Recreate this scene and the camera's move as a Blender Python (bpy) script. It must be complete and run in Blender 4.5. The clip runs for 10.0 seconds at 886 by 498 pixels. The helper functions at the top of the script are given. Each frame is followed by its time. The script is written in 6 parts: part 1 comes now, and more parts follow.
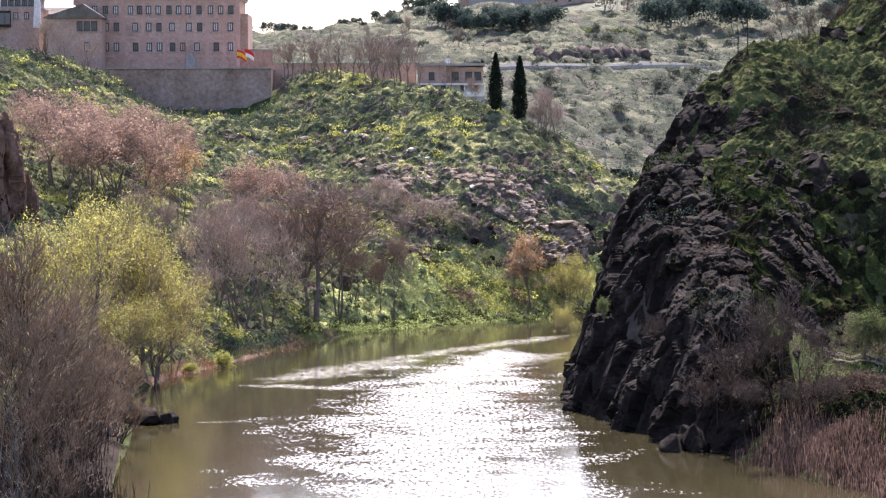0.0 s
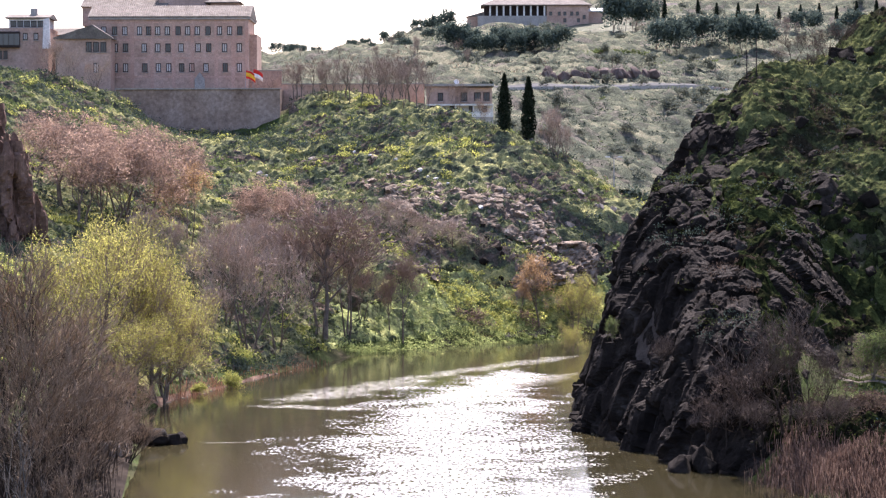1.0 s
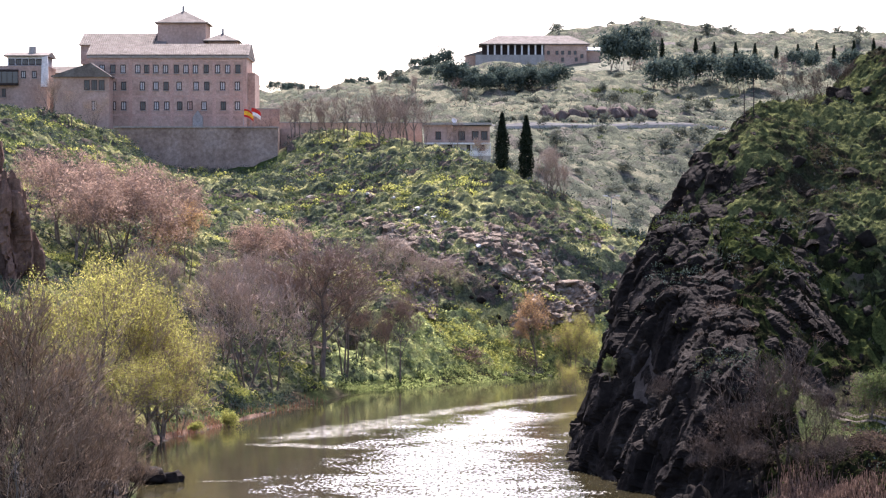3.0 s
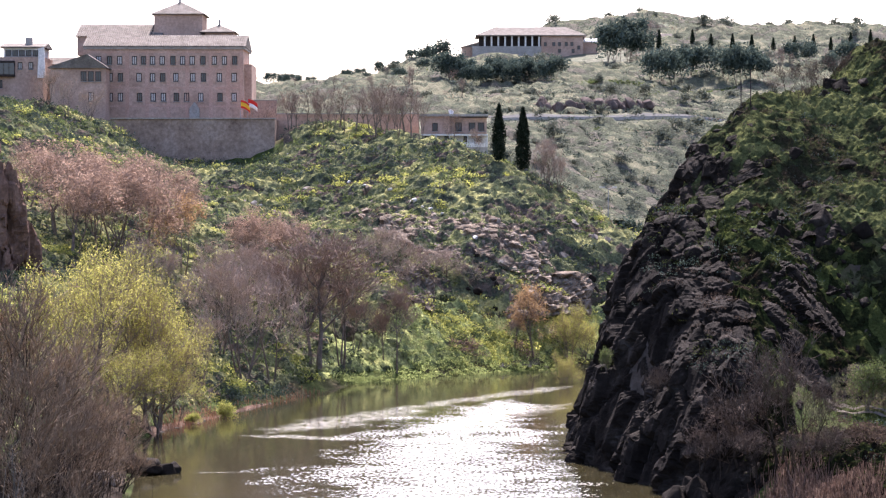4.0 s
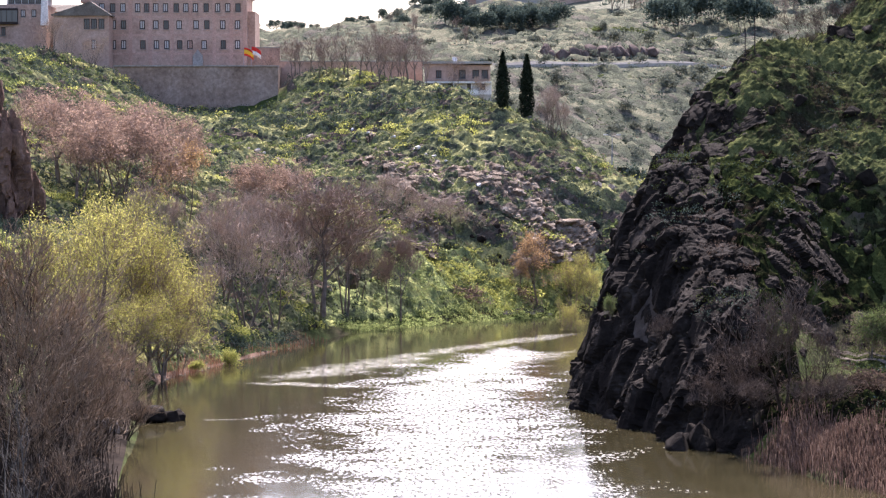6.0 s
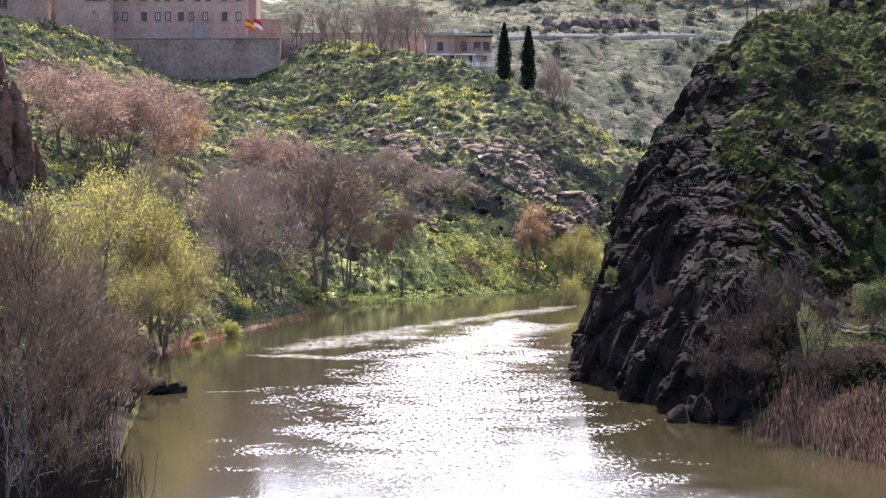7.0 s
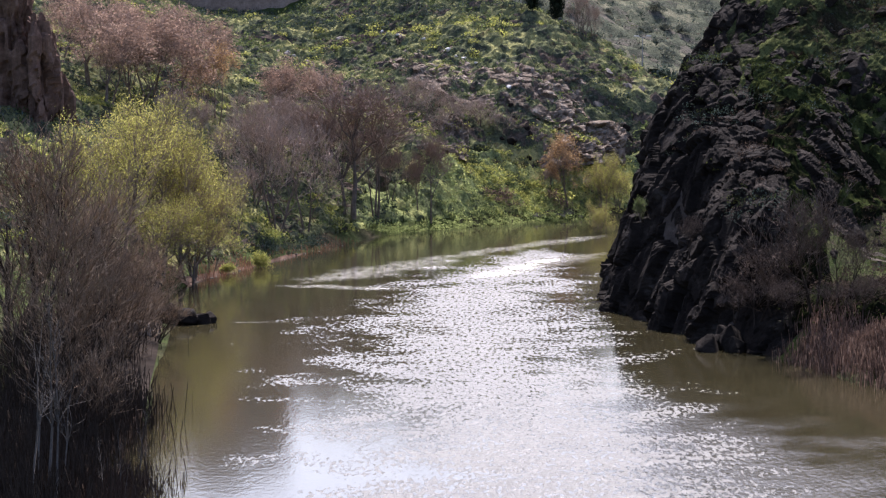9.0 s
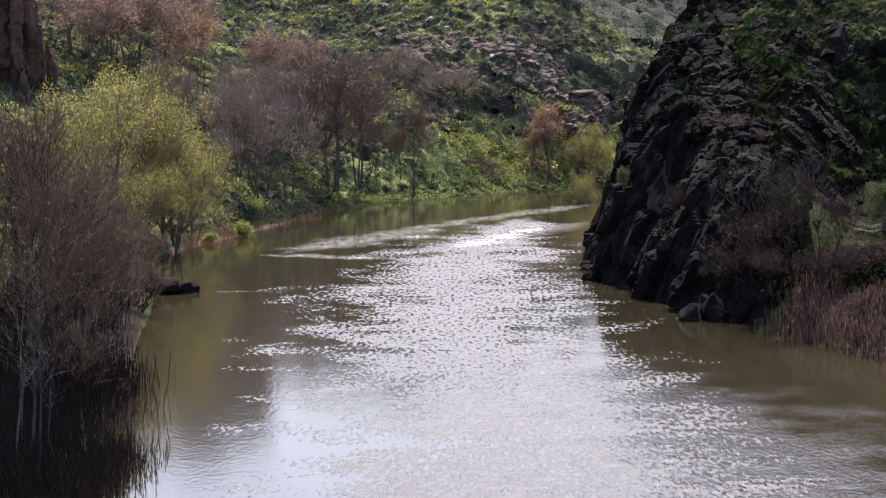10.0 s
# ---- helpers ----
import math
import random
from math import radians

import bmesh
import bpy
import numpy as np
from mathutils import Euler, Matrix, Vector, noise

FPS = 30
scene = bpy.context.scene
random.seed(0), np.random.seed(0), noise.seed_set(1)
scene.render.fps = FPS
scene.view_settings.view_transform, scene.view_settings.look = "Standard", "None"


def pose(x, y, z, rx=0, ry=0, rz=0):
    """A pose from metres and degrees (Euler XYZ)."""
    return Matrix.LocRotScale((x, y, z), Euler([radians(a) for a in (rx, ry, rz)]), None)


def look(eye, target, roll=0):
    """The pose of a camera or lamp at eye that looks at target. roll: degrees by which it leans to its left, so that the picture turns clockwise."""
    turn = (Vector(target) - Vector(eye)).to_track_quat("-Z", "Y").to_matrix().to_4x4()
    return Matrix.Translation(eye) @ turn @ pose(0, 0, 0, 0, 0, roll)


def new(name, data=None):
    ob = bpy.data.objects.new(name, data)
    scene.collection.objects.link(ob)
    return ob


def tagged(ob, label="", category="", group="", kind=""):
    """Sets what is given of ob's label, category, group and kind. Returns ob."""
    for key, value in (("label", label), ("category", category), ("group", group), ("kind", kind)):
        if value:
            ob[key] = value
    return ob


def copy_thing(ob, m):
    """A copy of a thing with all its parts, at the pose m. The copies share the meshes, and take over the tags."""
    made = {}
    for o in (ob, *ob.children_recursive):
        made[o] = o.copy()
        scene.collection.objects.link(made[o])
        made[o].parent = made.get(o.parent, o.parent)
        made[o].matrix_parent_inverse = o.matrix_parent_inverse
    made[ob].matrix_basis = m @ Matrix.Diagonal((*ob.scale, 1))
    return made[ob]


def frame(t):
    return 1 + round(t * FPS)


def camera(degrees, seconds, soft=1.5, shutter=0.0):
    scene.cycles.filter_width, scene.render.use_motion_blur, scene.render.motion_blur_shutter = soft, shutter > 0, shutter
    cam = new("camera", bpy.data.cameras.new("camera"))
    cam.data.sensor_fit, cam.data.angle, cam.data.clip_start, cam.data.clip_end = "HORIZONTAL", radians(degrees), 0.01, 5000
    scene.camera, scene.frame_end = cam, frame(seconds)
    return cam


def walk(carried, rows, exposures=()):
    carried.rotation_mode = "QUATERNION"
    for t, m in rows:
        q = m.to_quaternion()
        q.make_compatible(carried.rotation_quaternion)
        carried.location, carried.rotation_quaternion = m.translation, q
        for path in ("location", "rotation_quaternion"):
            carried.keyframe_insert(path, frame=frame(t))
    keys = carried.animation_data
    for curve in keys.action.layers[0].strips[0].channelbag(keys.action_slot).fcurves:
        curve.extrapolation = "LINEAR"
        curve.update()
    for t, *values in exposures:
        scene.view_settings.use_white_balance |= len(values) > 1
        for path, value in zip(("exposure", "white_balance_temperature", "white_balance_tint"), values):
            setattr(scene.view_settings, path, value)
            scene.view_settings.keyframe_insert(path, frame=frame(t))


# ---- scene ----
# A bend of a river in a rocky valley, seen from a bridge with a long lens. Water level is z = 0, y is downstream.
cam = camera(20.0, 10.0, soft=1.25)
EYE = 25.0
ROWS = [
    (0.0, -0.204, -2.211, 0.108), (0.5, -0.091, -2.005, 0.139), (1.0, -0.004, -1.743, 0.109),
    (1.5, 0.031, -1.505, 0.120), (2.0, 0.029, -1.159, 0.058), (2.5, 0.000, -0.915, 0.000),
    (2.7, -0.020, -0.876, -0.004), (3.2, -0.085, -0.862, -0.010), (3.8, -0.137, -0.973, -0.017), (4.0, -0.132, -1.058, -0.019),
    (4.5, -0.114, -1.352, -0.023), (5.0, -0.137, -1.663, -0.002), (5.5, -0.137, -1.976, 0.026),
    (5.7, -0.098, -2.083, 0.024), (6.8, -0.013, -2.762, 0.000), (7.0, -0.013, -2.889, -0.002),
    (7.5, 0.121, -3.225, -0.019), (8.0, 0.338, -3.618, 0.016), (8.5, 0.569, -4.047, 0.148),
    (9.0, 0.632, -4.481, 0.191), (9.5, 0.557, -4.880, 0.140), (10.0, 0.248, -5.181, 0.145),
]
EXPOSURES = [(0.0, 1.87, 5850, 24), (7.5, 1.8, 5850, 24), (8.5, 1.42, 5750, 22), (10.0, 0.96, 5700, 20)]
walk(cam, [(t, pose(0, 0, EYE, 90 + pitch, roll, yaw)) for t, yaw, pitch, roll in ROWS], EXPOSURES)

# ---- light ----
SUN_ELEVATION, SUN_AZIMUTH = 48.0, 5.0  # degrees; azimuth to the right of straight ahead
world = bpy.data.worlds.new("world")
scene.world = world
world.use_nodes = True
wn = world.node_tree.nodes
sky = wn.new("ShaderNodeTexSky")
sky.sky_type, sky.sun_disc = "NISHITA", False
sky.sun_elevation, sky.sun_rotation = radians(SUN_ELEVATION), radians(SUN_AZIMUTH)
sky.air_density, sky.dust_density, sky.ozone_density = 1.0, 3.0, 0.6
world.node_tree.links.new(sky.outputs[0], wn["Background"].inputs[0])
wn["Background"].inputs[1].default_value = 0.115
sun = new("sun", bpy.data.lights.new("sun", "SUN"))
sun.data.energy, sun.data.angle, sun.data.color = 5.0, radians(0.5), (1.0, 0.93, 0.82)
e, a = radians(SUN_ELEVATION), radians(SUN_AZIMUTH)
sun.matrix_world = look((300 * math.sin(a) * math.cos(e), 300 * math.cos(a) * math.cos(e), 300 * math.sin(e)), (0, 0, 0))


# ---- materials ----
def nodes_of(name, rough=0.8, metal=0.0):
    m = bpy.data.materials.new(name)
    m.use_nodes = True
    nt = m.node_tree
    b = nt.nodes["Principled BSDF"]
    b.inputs["Roughness"].default_value, b.inputs["Metallic"].default_value = rough, metal
    b.inputs["Specular IOR Level"].default_value = 0.5 if rough < 0.5 else 0.03
    return m, nt, b


def noise_node(nt, scale, detail=5.0, rough=0.6, vector=None):
    n = nt.nodes.new("ShaderNodeTexNoise")
    n.inputs["Scale"].default_value, n.inputs["Detail"].default_value, n.inputs["Roughness"].default_value = scale, detail, rough
    if vector:
        nt.links.new(vector, n.inputs["Vector"])
    return n.outputs["Fac"]


def ramp_node(nt, fac, stops):
    r = nt.nodes.new("ShaderNodeValToRGB")
    while len(r.color_ramp.elements) < len(stops):
        r.color_ramp.elements.new(0.5)
    for el, (p, c) in zip(r.color_ramp.elements, stops):
        el.position, el.color = p, (*c, 1)
    nt.links.new(fac, r.inputs[0])
    return r.outputs[0]


def grey(v):
    return (v, v, v)


def mix_node(nt, fac, a, b, kind="MIX"):
    n = nt.nodes.new("ShaderNodeMix")
    n.data_type, n.blend_type = "RGBA", kind
    for sock, v in ((n.inputs[0], fac), (n.inputs[6], a), (n.inputs[7], b)):
        if isinstance(v, bpy.types.NodeSocket):
            nt.links.new(v, sock)
        elif isinstance(v, tuple):
            sock.default_value = (*v, 1)
        else:
            sock.default_value = v
    return n.outputs[2]


def math_node(nt, op, a, b=0.0, clamp=False):
    n = nt.nodes.new("ShaderNodeMath")
    n.operation, n.use_clamp = op, clamp
    for sock, v in zip(n.inputs, (a, b)):
        if isinstance(v, bpy.types.NodeSocket):
            nt.links.new(v, sock)
        else:
            sock.default_value = v
    return n.outputs[0]


def place_node(nt, scale=(1, 1, 1)):
    g = nt.nodes.new("ShaderNodeNewGeometry")
    m = nt.nodes.new("ShaderNodeMapping")
    m.inputs["Scale"].default_value = scale
    nt.links.new(g.outputs["Position"], m.inputs[0])
    return m.outputs[0]


def bump_node(nt, bsdf, height, strength, distance):
    b = nt.nodes.new("ShaderNodeBump")
    b.inputs["Strength"].default_value, b.inputs["Distance"].default_value = strength, distance
    nt.links.new(height, b.inputs["Height"])
    nt.links.new(b.outputs[0], bsdf.inputs["Normal"])
    return b


def patchy(name, colours, scale, rough=0.85, bump=0.5, depth=0.05, fine=6.0, per_object=0.0):
    """Base colours in patches of 1/scale metres, a finer grain over them, and relief."""
    m, nt, b = nodes_of(name, rough)
    at = place_node(nt)
    n = len(colours)
    base = ramp_node(nt, noise_node(nt, scale, 6, 0.65, at), [(0.3 + 0.4 * i / max(1, n - 1), c) for i, c in enumerate(colours)])
    grain = ramp_node(nt, noise_node(nt, scale * fine, 4, 0.7, at), [(0.25, grey(0.62)), (0.75, grey(1.25))])
    col = mix_node(nt, 1.0, base, grain, "MULTIPLY")
    if per_object:
        info = nt.nodes.new("ShaderNodeObjectInfo")
        tone = ramp_node(nt, info.outputs["Random"], [(0, grey(1 - per_object)), (1, grey(1 + per_object))])
        col = mix_node(nt, 1.0, col, tone, "MULTIPLY")
    nt.links.new(col, b.inputs["Base Color"])
    bump_node(nt, b, noise_node(nt, scale * fine * 0.6, 6, 0.7, at), bump, depth)
    return m


def leafy(name, colours, through_light=0.45, gloss=0.0):
    """Leaves: each takes its own tone; light passes through them."""
    m, nt, b = nodes_of(name, 0.55)
    g = nt.nodes.new("ShaderNodeNewGeometry")
    n = len(colours)
    own = ramp_node(nt, g.outputs["Random Per Island"], [(i / max(1, n - 1), c) for i, c in enumerate(colours)])
    big = ramp_node(nt, noise_node(nt, 0.2, 3, 0.6, place_node(nt)), [(0.3, grey(0.7)), (0.7, grey(1.25))])
    col = mix_node(nt, 1.0, own, big, "MULTIPLY")
    fine = noise_node(nt, 2.6, 4, 0.7, place_node(nt))
    col = mix_node(nt, 1.0, col, ramp_node(nt, fine, [(0.32, grey(0.45)), (0.68, grey(1.5))]), "MULTIPLY")
    bump_node(nt, b, fine, 0.7, 0.25)
    nt.links.new(col, b.inputs["Base Color"])
    b.inputs["Specular IOR Level"].default_value = gloss
    tr = nt.nodes.new("ShaderNodeBsdfTranslucent")
    nt.links.new(col, tr.inputs[0])
    mx = nt.nodes.new("ShaderNodeMixShader")
    mx.inputs[0].default_value = through_light
    nt.links.new(b.outputs[0], mx.inputs[1])
    nt.links.new(tr.outputs[0], mx.inputs[2])
    nt.links.new(mx.outputs[0], nt.nodes["Material Output"].inputs[0])
    return m


def cover_material(name, low, mid, high, patch, through_light=0.3, cell=0.6):
    """A continuous growth of shrubs and herbs: tone by patch, by plant and by leaf."""
    m, nt, b = nodes_of(name, 0.8)
    b.inputs["Specular IOR Level"].default_value = 0.0
    at = place_node(nt)
    plant_cell = nt.nodes.new("ShaderNodeTexVoronoi")
    plant_cell.inputs["Scale"].default_value = cell
    nt.links.new(place_node(nt, (1, 1, 0.4)), plant_cell.inputs["Vector"])
    own_tone = nt.nodes.new("ShaderNodeSeparateColor")
    nt.links.new(plant_cell.outputs["Color"], own_tone.inputs[0])
    tone = math_node(nt, "ADD", math_node(nt, "MULTIPLY", noise_node(nt, 0.7, 3, 0.6, at), 0.3), math_node(nt, "MULTIPLY", noise_node(nt, patch, 5, 0.6, at), 0.62))
    tone = math_node(nt, "ADD", tone, math_node(nt, "MULTIPLY", own_tone.outputs[0], 0.17))
    own = ramp_node(nt, tone, [(0.43, low), (0.49, mid[0]), (0.54, mid[1]), (0.59, mid[2]), (0.66, high)])
    leaf = noise_node(nt, 3.2, 5, 0.75, at)
    col = mix_node(nt, 1.0, own, ramp_node(nt, leaf, [(0.30, grey(0.35)), (0.70, grey(1.6))]), "MULTIPLY")
    nt.links.new(col, b.inputs["Base Color"])
    bump_node(nt, b, leaf, 1.0, 0.45)
    tr = nt.nodes.new("ShaderNodeBsdfTranslucent")
    nt.links.new(col, tr.inputs[0])
    mx = nt.nodes.new("ShaderNodeMixShader")
    mx.inputs[0].default_value = through_light
    nt.links.new(b.outputs[0], mx.inputs[1])
    nt.links.new(tr.outputs[0], mx.inputs[2])
    nt.links.new(mx.outputs[0], nt.nodes["Material Output"].inputs[0])
    return m


def ground_material():
    m, nt, b = nodes_of("ground", 0.95)
    at = place_node(nt)
    g = nt.nodes.new("ShaderNodeNewGeometry")
    sep = nt.nodes.new("ShaderNodeSeparateXYZ")
    nt.links.new(g.outputs["Normal"], sep.inputs[0])
    grass = ramp_node(nt, noise_node(nt, 0.09, 7, 0.62, at), [(0.30, (0.075, 0.055, 0.035)), (0.45, (0.06, 0.06, 0.025)), (0.58, (0.055, 0.075, 0.02)), (0.72, (0.10, 0.11, 0.03))])
    grain = ramp_node(nt, noise_node(nt, 1.3, 5, 0.7, at), [(0.3, grey(0.5)), (0.7, grey(1.3))])
    grass = mix_node(nt, 1.0, grass, grain, "MULTIPLY")
    stone = ramp_node(nt, noise_node(nt, 0.5, 7, 0.7, at), [(0.3, (0.04, 0.032, 0.026)), (0.55, (0.085, 0.068, 0.056)), (0.75, (0.15, 0.125, 0.105))])
    place = nt.nodes.new("ShaderNodeSeparateXYZ")
    nt.links.new(g.outputs["Position"], place.inputs[0])
    # far hillside: drier, and greyed further to put distance haze into its colour
    far_hazy = ramp_node(nt, noise_node(nt, 0.06, 8, 0.65, at), [(0.3, (0.10, 0.105, 0.075)), (0.5, (0.145, 0.14, 0.10)), (0.7, (0.105, 0.115, 0.075))])
    far_hazy = mix_node(nt, 1.0, far_hazy, ramp_node(nt, noise_node(nt, 0.5, 5, 0.7, at), [(0.3, grey(0.45)), (0.7, grey(1.4))]), "MULTIPLY")
    grass = mix_node(nt, math_node(nt, "MULTIPLY", math_node(nt, "SUBTRACT", place.outputs[1], 485.0), 0.04, True), grass, far_hazy)
    steep = math_node(nt, "ADD", sep.outputs[2], math_node(nt, "MULTIPLY", noise_node(nt, 0.3, 5, 0.6, at), 0.35))
    col = mix_node(nt, ramp_node(nt, steep, [(0.80, grey(0)), (0.92, grey(1))]), stone, grass)
    nt.links.new(col, b.inputs["Base Color"])
    bump_node(nt, b, noise_node(nt, 1.2, 8, 0.75, at), 0.9, 0.6)
    return m


def streak(nt, ax, ay, bx, by, width):
    """A soft band along a line on the water: 1 in its middle, 0 past its width."""
    g = nt.nodes.new("ShaderNodeNewGeometry")
    wob = nt.nodes.new("ShaderNodeTexNoise")
    wob.inputs["Scale"].default_value, wob.inputs["Detail"].default_value = 0.16, 4
    ln = math.hypot(bx - ax, by - ay)
    ux, uy = (bx - ax) / ln, (by - ay) / ln
    rel = nt.nodes.new("ShaderNodeVectorMath")
    rel.operation = "SUBTRACT"
    nt.links.new(g.outputs["Position"], rel.inputs[0])
    nt.links.new(g.outputs["Position"], wob.inputs["Vector"])
    rel.inputs[1].default_value = (ax, ay, 0)
    dots = []
    for v in ((ux, uy, 0), (-uy, ux, 0)):
        d = nt.nodes.new("ShaderNodeVectorMath")
        d.operation = "DOT_PRODUCT"
        nt.links.new(rel.outputs[0], d.inputs[0])
        d.inputs[1].default_value = v
        dots.append(d.outputs["Value"])
    past = math_node(nt, "MAXIMUM", math_node(nt, "SUBTRACT", 0.0, dots[0]), math_node(nt, "SUBTRACT", dots[0], ln))
    past = math_node(nt, "MULTIPLY", math_node(nt, "MAXIMUM", past, 0.0), 0.35)
    side = math_node(nt, "ABSOLUTE", math_node(nt, "ADD", dots[1], math_node(nt, "MULTIPLY", math_node(nt, "SUBTRACT", wob.outputs["Fac"], 0.5), max(width * 3.0, 6.0))))
    far_off = math_node(nt, "DIVIDE", math_node(nt, "ADD", side, past), width)
    return math_node(nt, "SUBTRACT", 1.3, far_off, True)


def water_material():
    """Silty river water: calm tongues that mirror the banks, and wind-ruffled reaches that mirror the sky."""
    m, nt, b = nodes_of("river_water", 0.06)
    b.inputs["IOR"].default_value = 1.33
    fine = noise_node(nt, 1.0, 3, 0.6, place_node(nt, (3.2, 1.2, 1)))
    swell = noise_node(nt, 1.0, 3, 0.5, place_node(nt, (0.6, 0.25, 1)))
    tongue = None
    # course and widths fit the glare's outline in the camera's view
    for ends in ((8, 309, 2.5, 280, 4.2), (2.5, 280, 0, 240, 9.2), (0, 240, 0.0, 198, 11.6), (0.0, 198, 4, 160, 11.4), (4, 160, 6, 60, 11.8)):
        s = streak(nt, *ends)
        tongue = s if tongue is None else math_node(nt, "MAXIMUM", tongue, s)
    # gusts fray the tongue; short crests break up its edges into glints
    gust = noise_node(nt, 1.0, 4, 0.6, place_node(nt, (0.13, 0.05, 1)))
    chop = noise_node(nt, 1.0, 4, 0.7, place_node(nt, (2.9, 0.85, 1)))
    level = math_node(nt, "ADD", tongue, math_node(nt, "MULTIPLY", math_node(nt, "SUBTRACT", gust, 0.5), 0.8))
    level = math_node(nt, "MULTIPLY", level, math_node(nt, "MULTIPLY", tongue, 4.0, True))
    glint = math_node(nt, "ADD", level, math_node(nt, "MULTIPLY", math_node(nt, "SUBTRACT", chop, 0.53), 6.0))
    ruffle = ramp_node(nt, glint, [(0.30, grey(0)), (0.62, grey(1))])
    stray = ramp_node(nt, noise_node(nt, 1.0, 3, 0.7, place_node(nt, (1.6, 0.5, 1))), [(0.70, grey(0)), (0.76, grey(0.6))])
    ruffle = math_node(nt, "MAXIMUM", math_node(nt, "MULTIPLY", ruffle, math_node(nt, "MULTIPLY", tongue, 5.0, True)), stray)
    # a lighter breeze ruffles the near reach beside it, placed to fit the camera's view
    breeze = math_node(nt, "MULTIPLY", math_node(nt, "MULTIPLY", streak(nt, 16, 160, 26, 60, 10.0), math_node(nt, "ADD", chop, 0.1)), 0.55)
    ruffle = math_node(nt, "MAXIMUM", ruffle, breeze)
    h = math_node(nt, "ADD", fine, math_node(nt, "MULTIPLY", swell, 1.2))
    # foam streaks; the last, thin one paints a line of sparkles
    foam_sparkle = None
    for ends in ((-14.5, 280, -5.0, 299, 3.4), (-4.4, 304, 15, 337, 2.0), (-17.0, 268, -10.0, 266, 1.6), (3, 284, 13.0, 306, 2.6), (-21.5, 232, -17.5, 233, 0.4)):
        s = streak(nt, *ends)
        foam_sparkle = s if foam_sparkle is None else math_node(nt, "MAXIMUM", foam_sparkle, s)
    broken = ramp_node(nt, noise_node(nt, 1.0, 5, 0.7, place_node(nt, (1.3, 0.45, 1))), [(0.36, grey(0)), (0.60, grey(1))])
    foam_sparkle = math_node(nt, "MULTIPLY", foam_sparkle, broken)
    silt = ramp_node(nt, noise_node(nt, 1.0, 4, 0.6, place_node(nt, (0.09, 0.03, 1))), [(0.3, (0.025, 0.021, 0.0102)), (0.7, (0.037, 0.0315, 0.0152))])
    nt.links.new(mix_node(nt, foam_sparkle, silt, (0.46, 0.43, 0.37)), b.inputs["Base Color"])
    bp = bump_node(nt, b, h, 1.0, 0.30)
    nt.links.new(math_node(nt, "ADD", math_node(nt, "MULTIPLY", ruffle, 0.80), 0.030), bp.inputs["Strength"])
    nt.links.new(math_node(nt, "ADD", math_node(nt, "MULTIPLY", ruffle, 0.38), 0.07), b.inputs["Roughness"])
    return m


M_COVER = cover_material("hillside_growth", (0.14, 0.108, 0.086), ((0.062, 0.070, 0.050), (0.142, 0.152, 0.082), (0.235, 0.236, 0.110)), (0.44, 0.405, 0.165), 0.085, 0.16, 0.40)
# Fresh growth, its tones raised further to carry the sunlight on the bank.
M_MEADOW = cover_material("fresh_sunlit_growth", (0.12, 0.135, 0.07), ((0.17, 0.20, 0.085), (0.29, 0.325, 0.125), (0.42, 0.425, 0.16)), (0.62, 0.58, 0.21), 0.10, 0.12)
# East hill: lower growth darkened for shade, upper sward lighter for sun.
M_HILL_SHADE = cover_material("shaded_hill_growth", (0.020, 0.014, 0.010), ((0.013, 0.013, 0.008), (0.015, 0.017, 0.008), (0.023, 0.028, 0.011)), (0.070, 0.082, 0.026), 0.05, 0.12)
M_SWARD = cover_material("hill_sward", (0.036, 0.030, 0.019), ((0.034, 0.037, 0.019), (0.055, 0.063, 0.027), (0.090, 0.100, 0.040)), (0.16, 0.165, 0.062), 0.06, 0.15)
# Far growth is lightened and greyed to stand in for haze.
M_COVER_FAR = cover_material("far_hill_growth", (0.165, 0.148, 0.118), ((0.088, 0.092, 0.068), (0.115, 0.122, 0.086), (0.15, 0.154, 0.104)), (0.23, 0.215, 0.145), 0.05, 0.2, 0.32)
M_GROUND, M_WATER = ground_material(), water_material()
# Schist taken near-black so its colour carries the backlit cliff's shade.
M_CLIFF = patchy("shade_toned_schist", [(0.009, 0.007, 0.0055), (0.0155, 0.012, 0.0096), (0.025, 0.0195, 0.0155), (0.062, 0.050, 0.041)], 0.35, 0.9, 0.9, 0.35, 5)
M_ROCK = patchy("pale_gneiss", [(0.10, 0.080, 0.062), (0.20, 0.165, 0.13), (0.40, 0.35, 0.30)], 0.7, 0.9, 0.8, 0.15, 5, 0.25)
M_OUTCROP = patchy("grey_brown_outcrop", [(0.072, 0.051, 0.036), (0.14, 0.104, 0.074), (0.225, 0.175, 0.13), (0.42, 0.35, 0.275)], 0.8, 0.9, 0.9, 0.2, 5)
# Pale rock, with the sunlight on the stones included in its tone.
M_PALEROCK = patchy("sunlit_pale_stone", [(0.45, 0.42, 0.38), (0.62, 0.59, 0.55)], 1.0, 0.9, 0.5, 0.05, 5)
M_REDROCK = patchy("red_rock", [(0.075, 0.046, 0.034), (0.15, 0.09, 0.065), (0.23, 0.145, 0.105)], 0.5, 0.9, 0.9, 0.3, 5)
M_BRICKWALL = patchy("pink_brick_render", [(0.36, 0.235, 0.175), (0.44, 0.30, 0.23), (0.51, 0.36, 0.285)], 0.25, 0.9, 0.3, 0.03, 9)
M_BRICKBAND = patchy("pale_brick_bands", [(0.42, 0.26, 0.195), (0.48, 0.31, 0.24), (0.55, 0.38, 0.30)], 0.4, 0.9, 0.3, 0.02, 9)
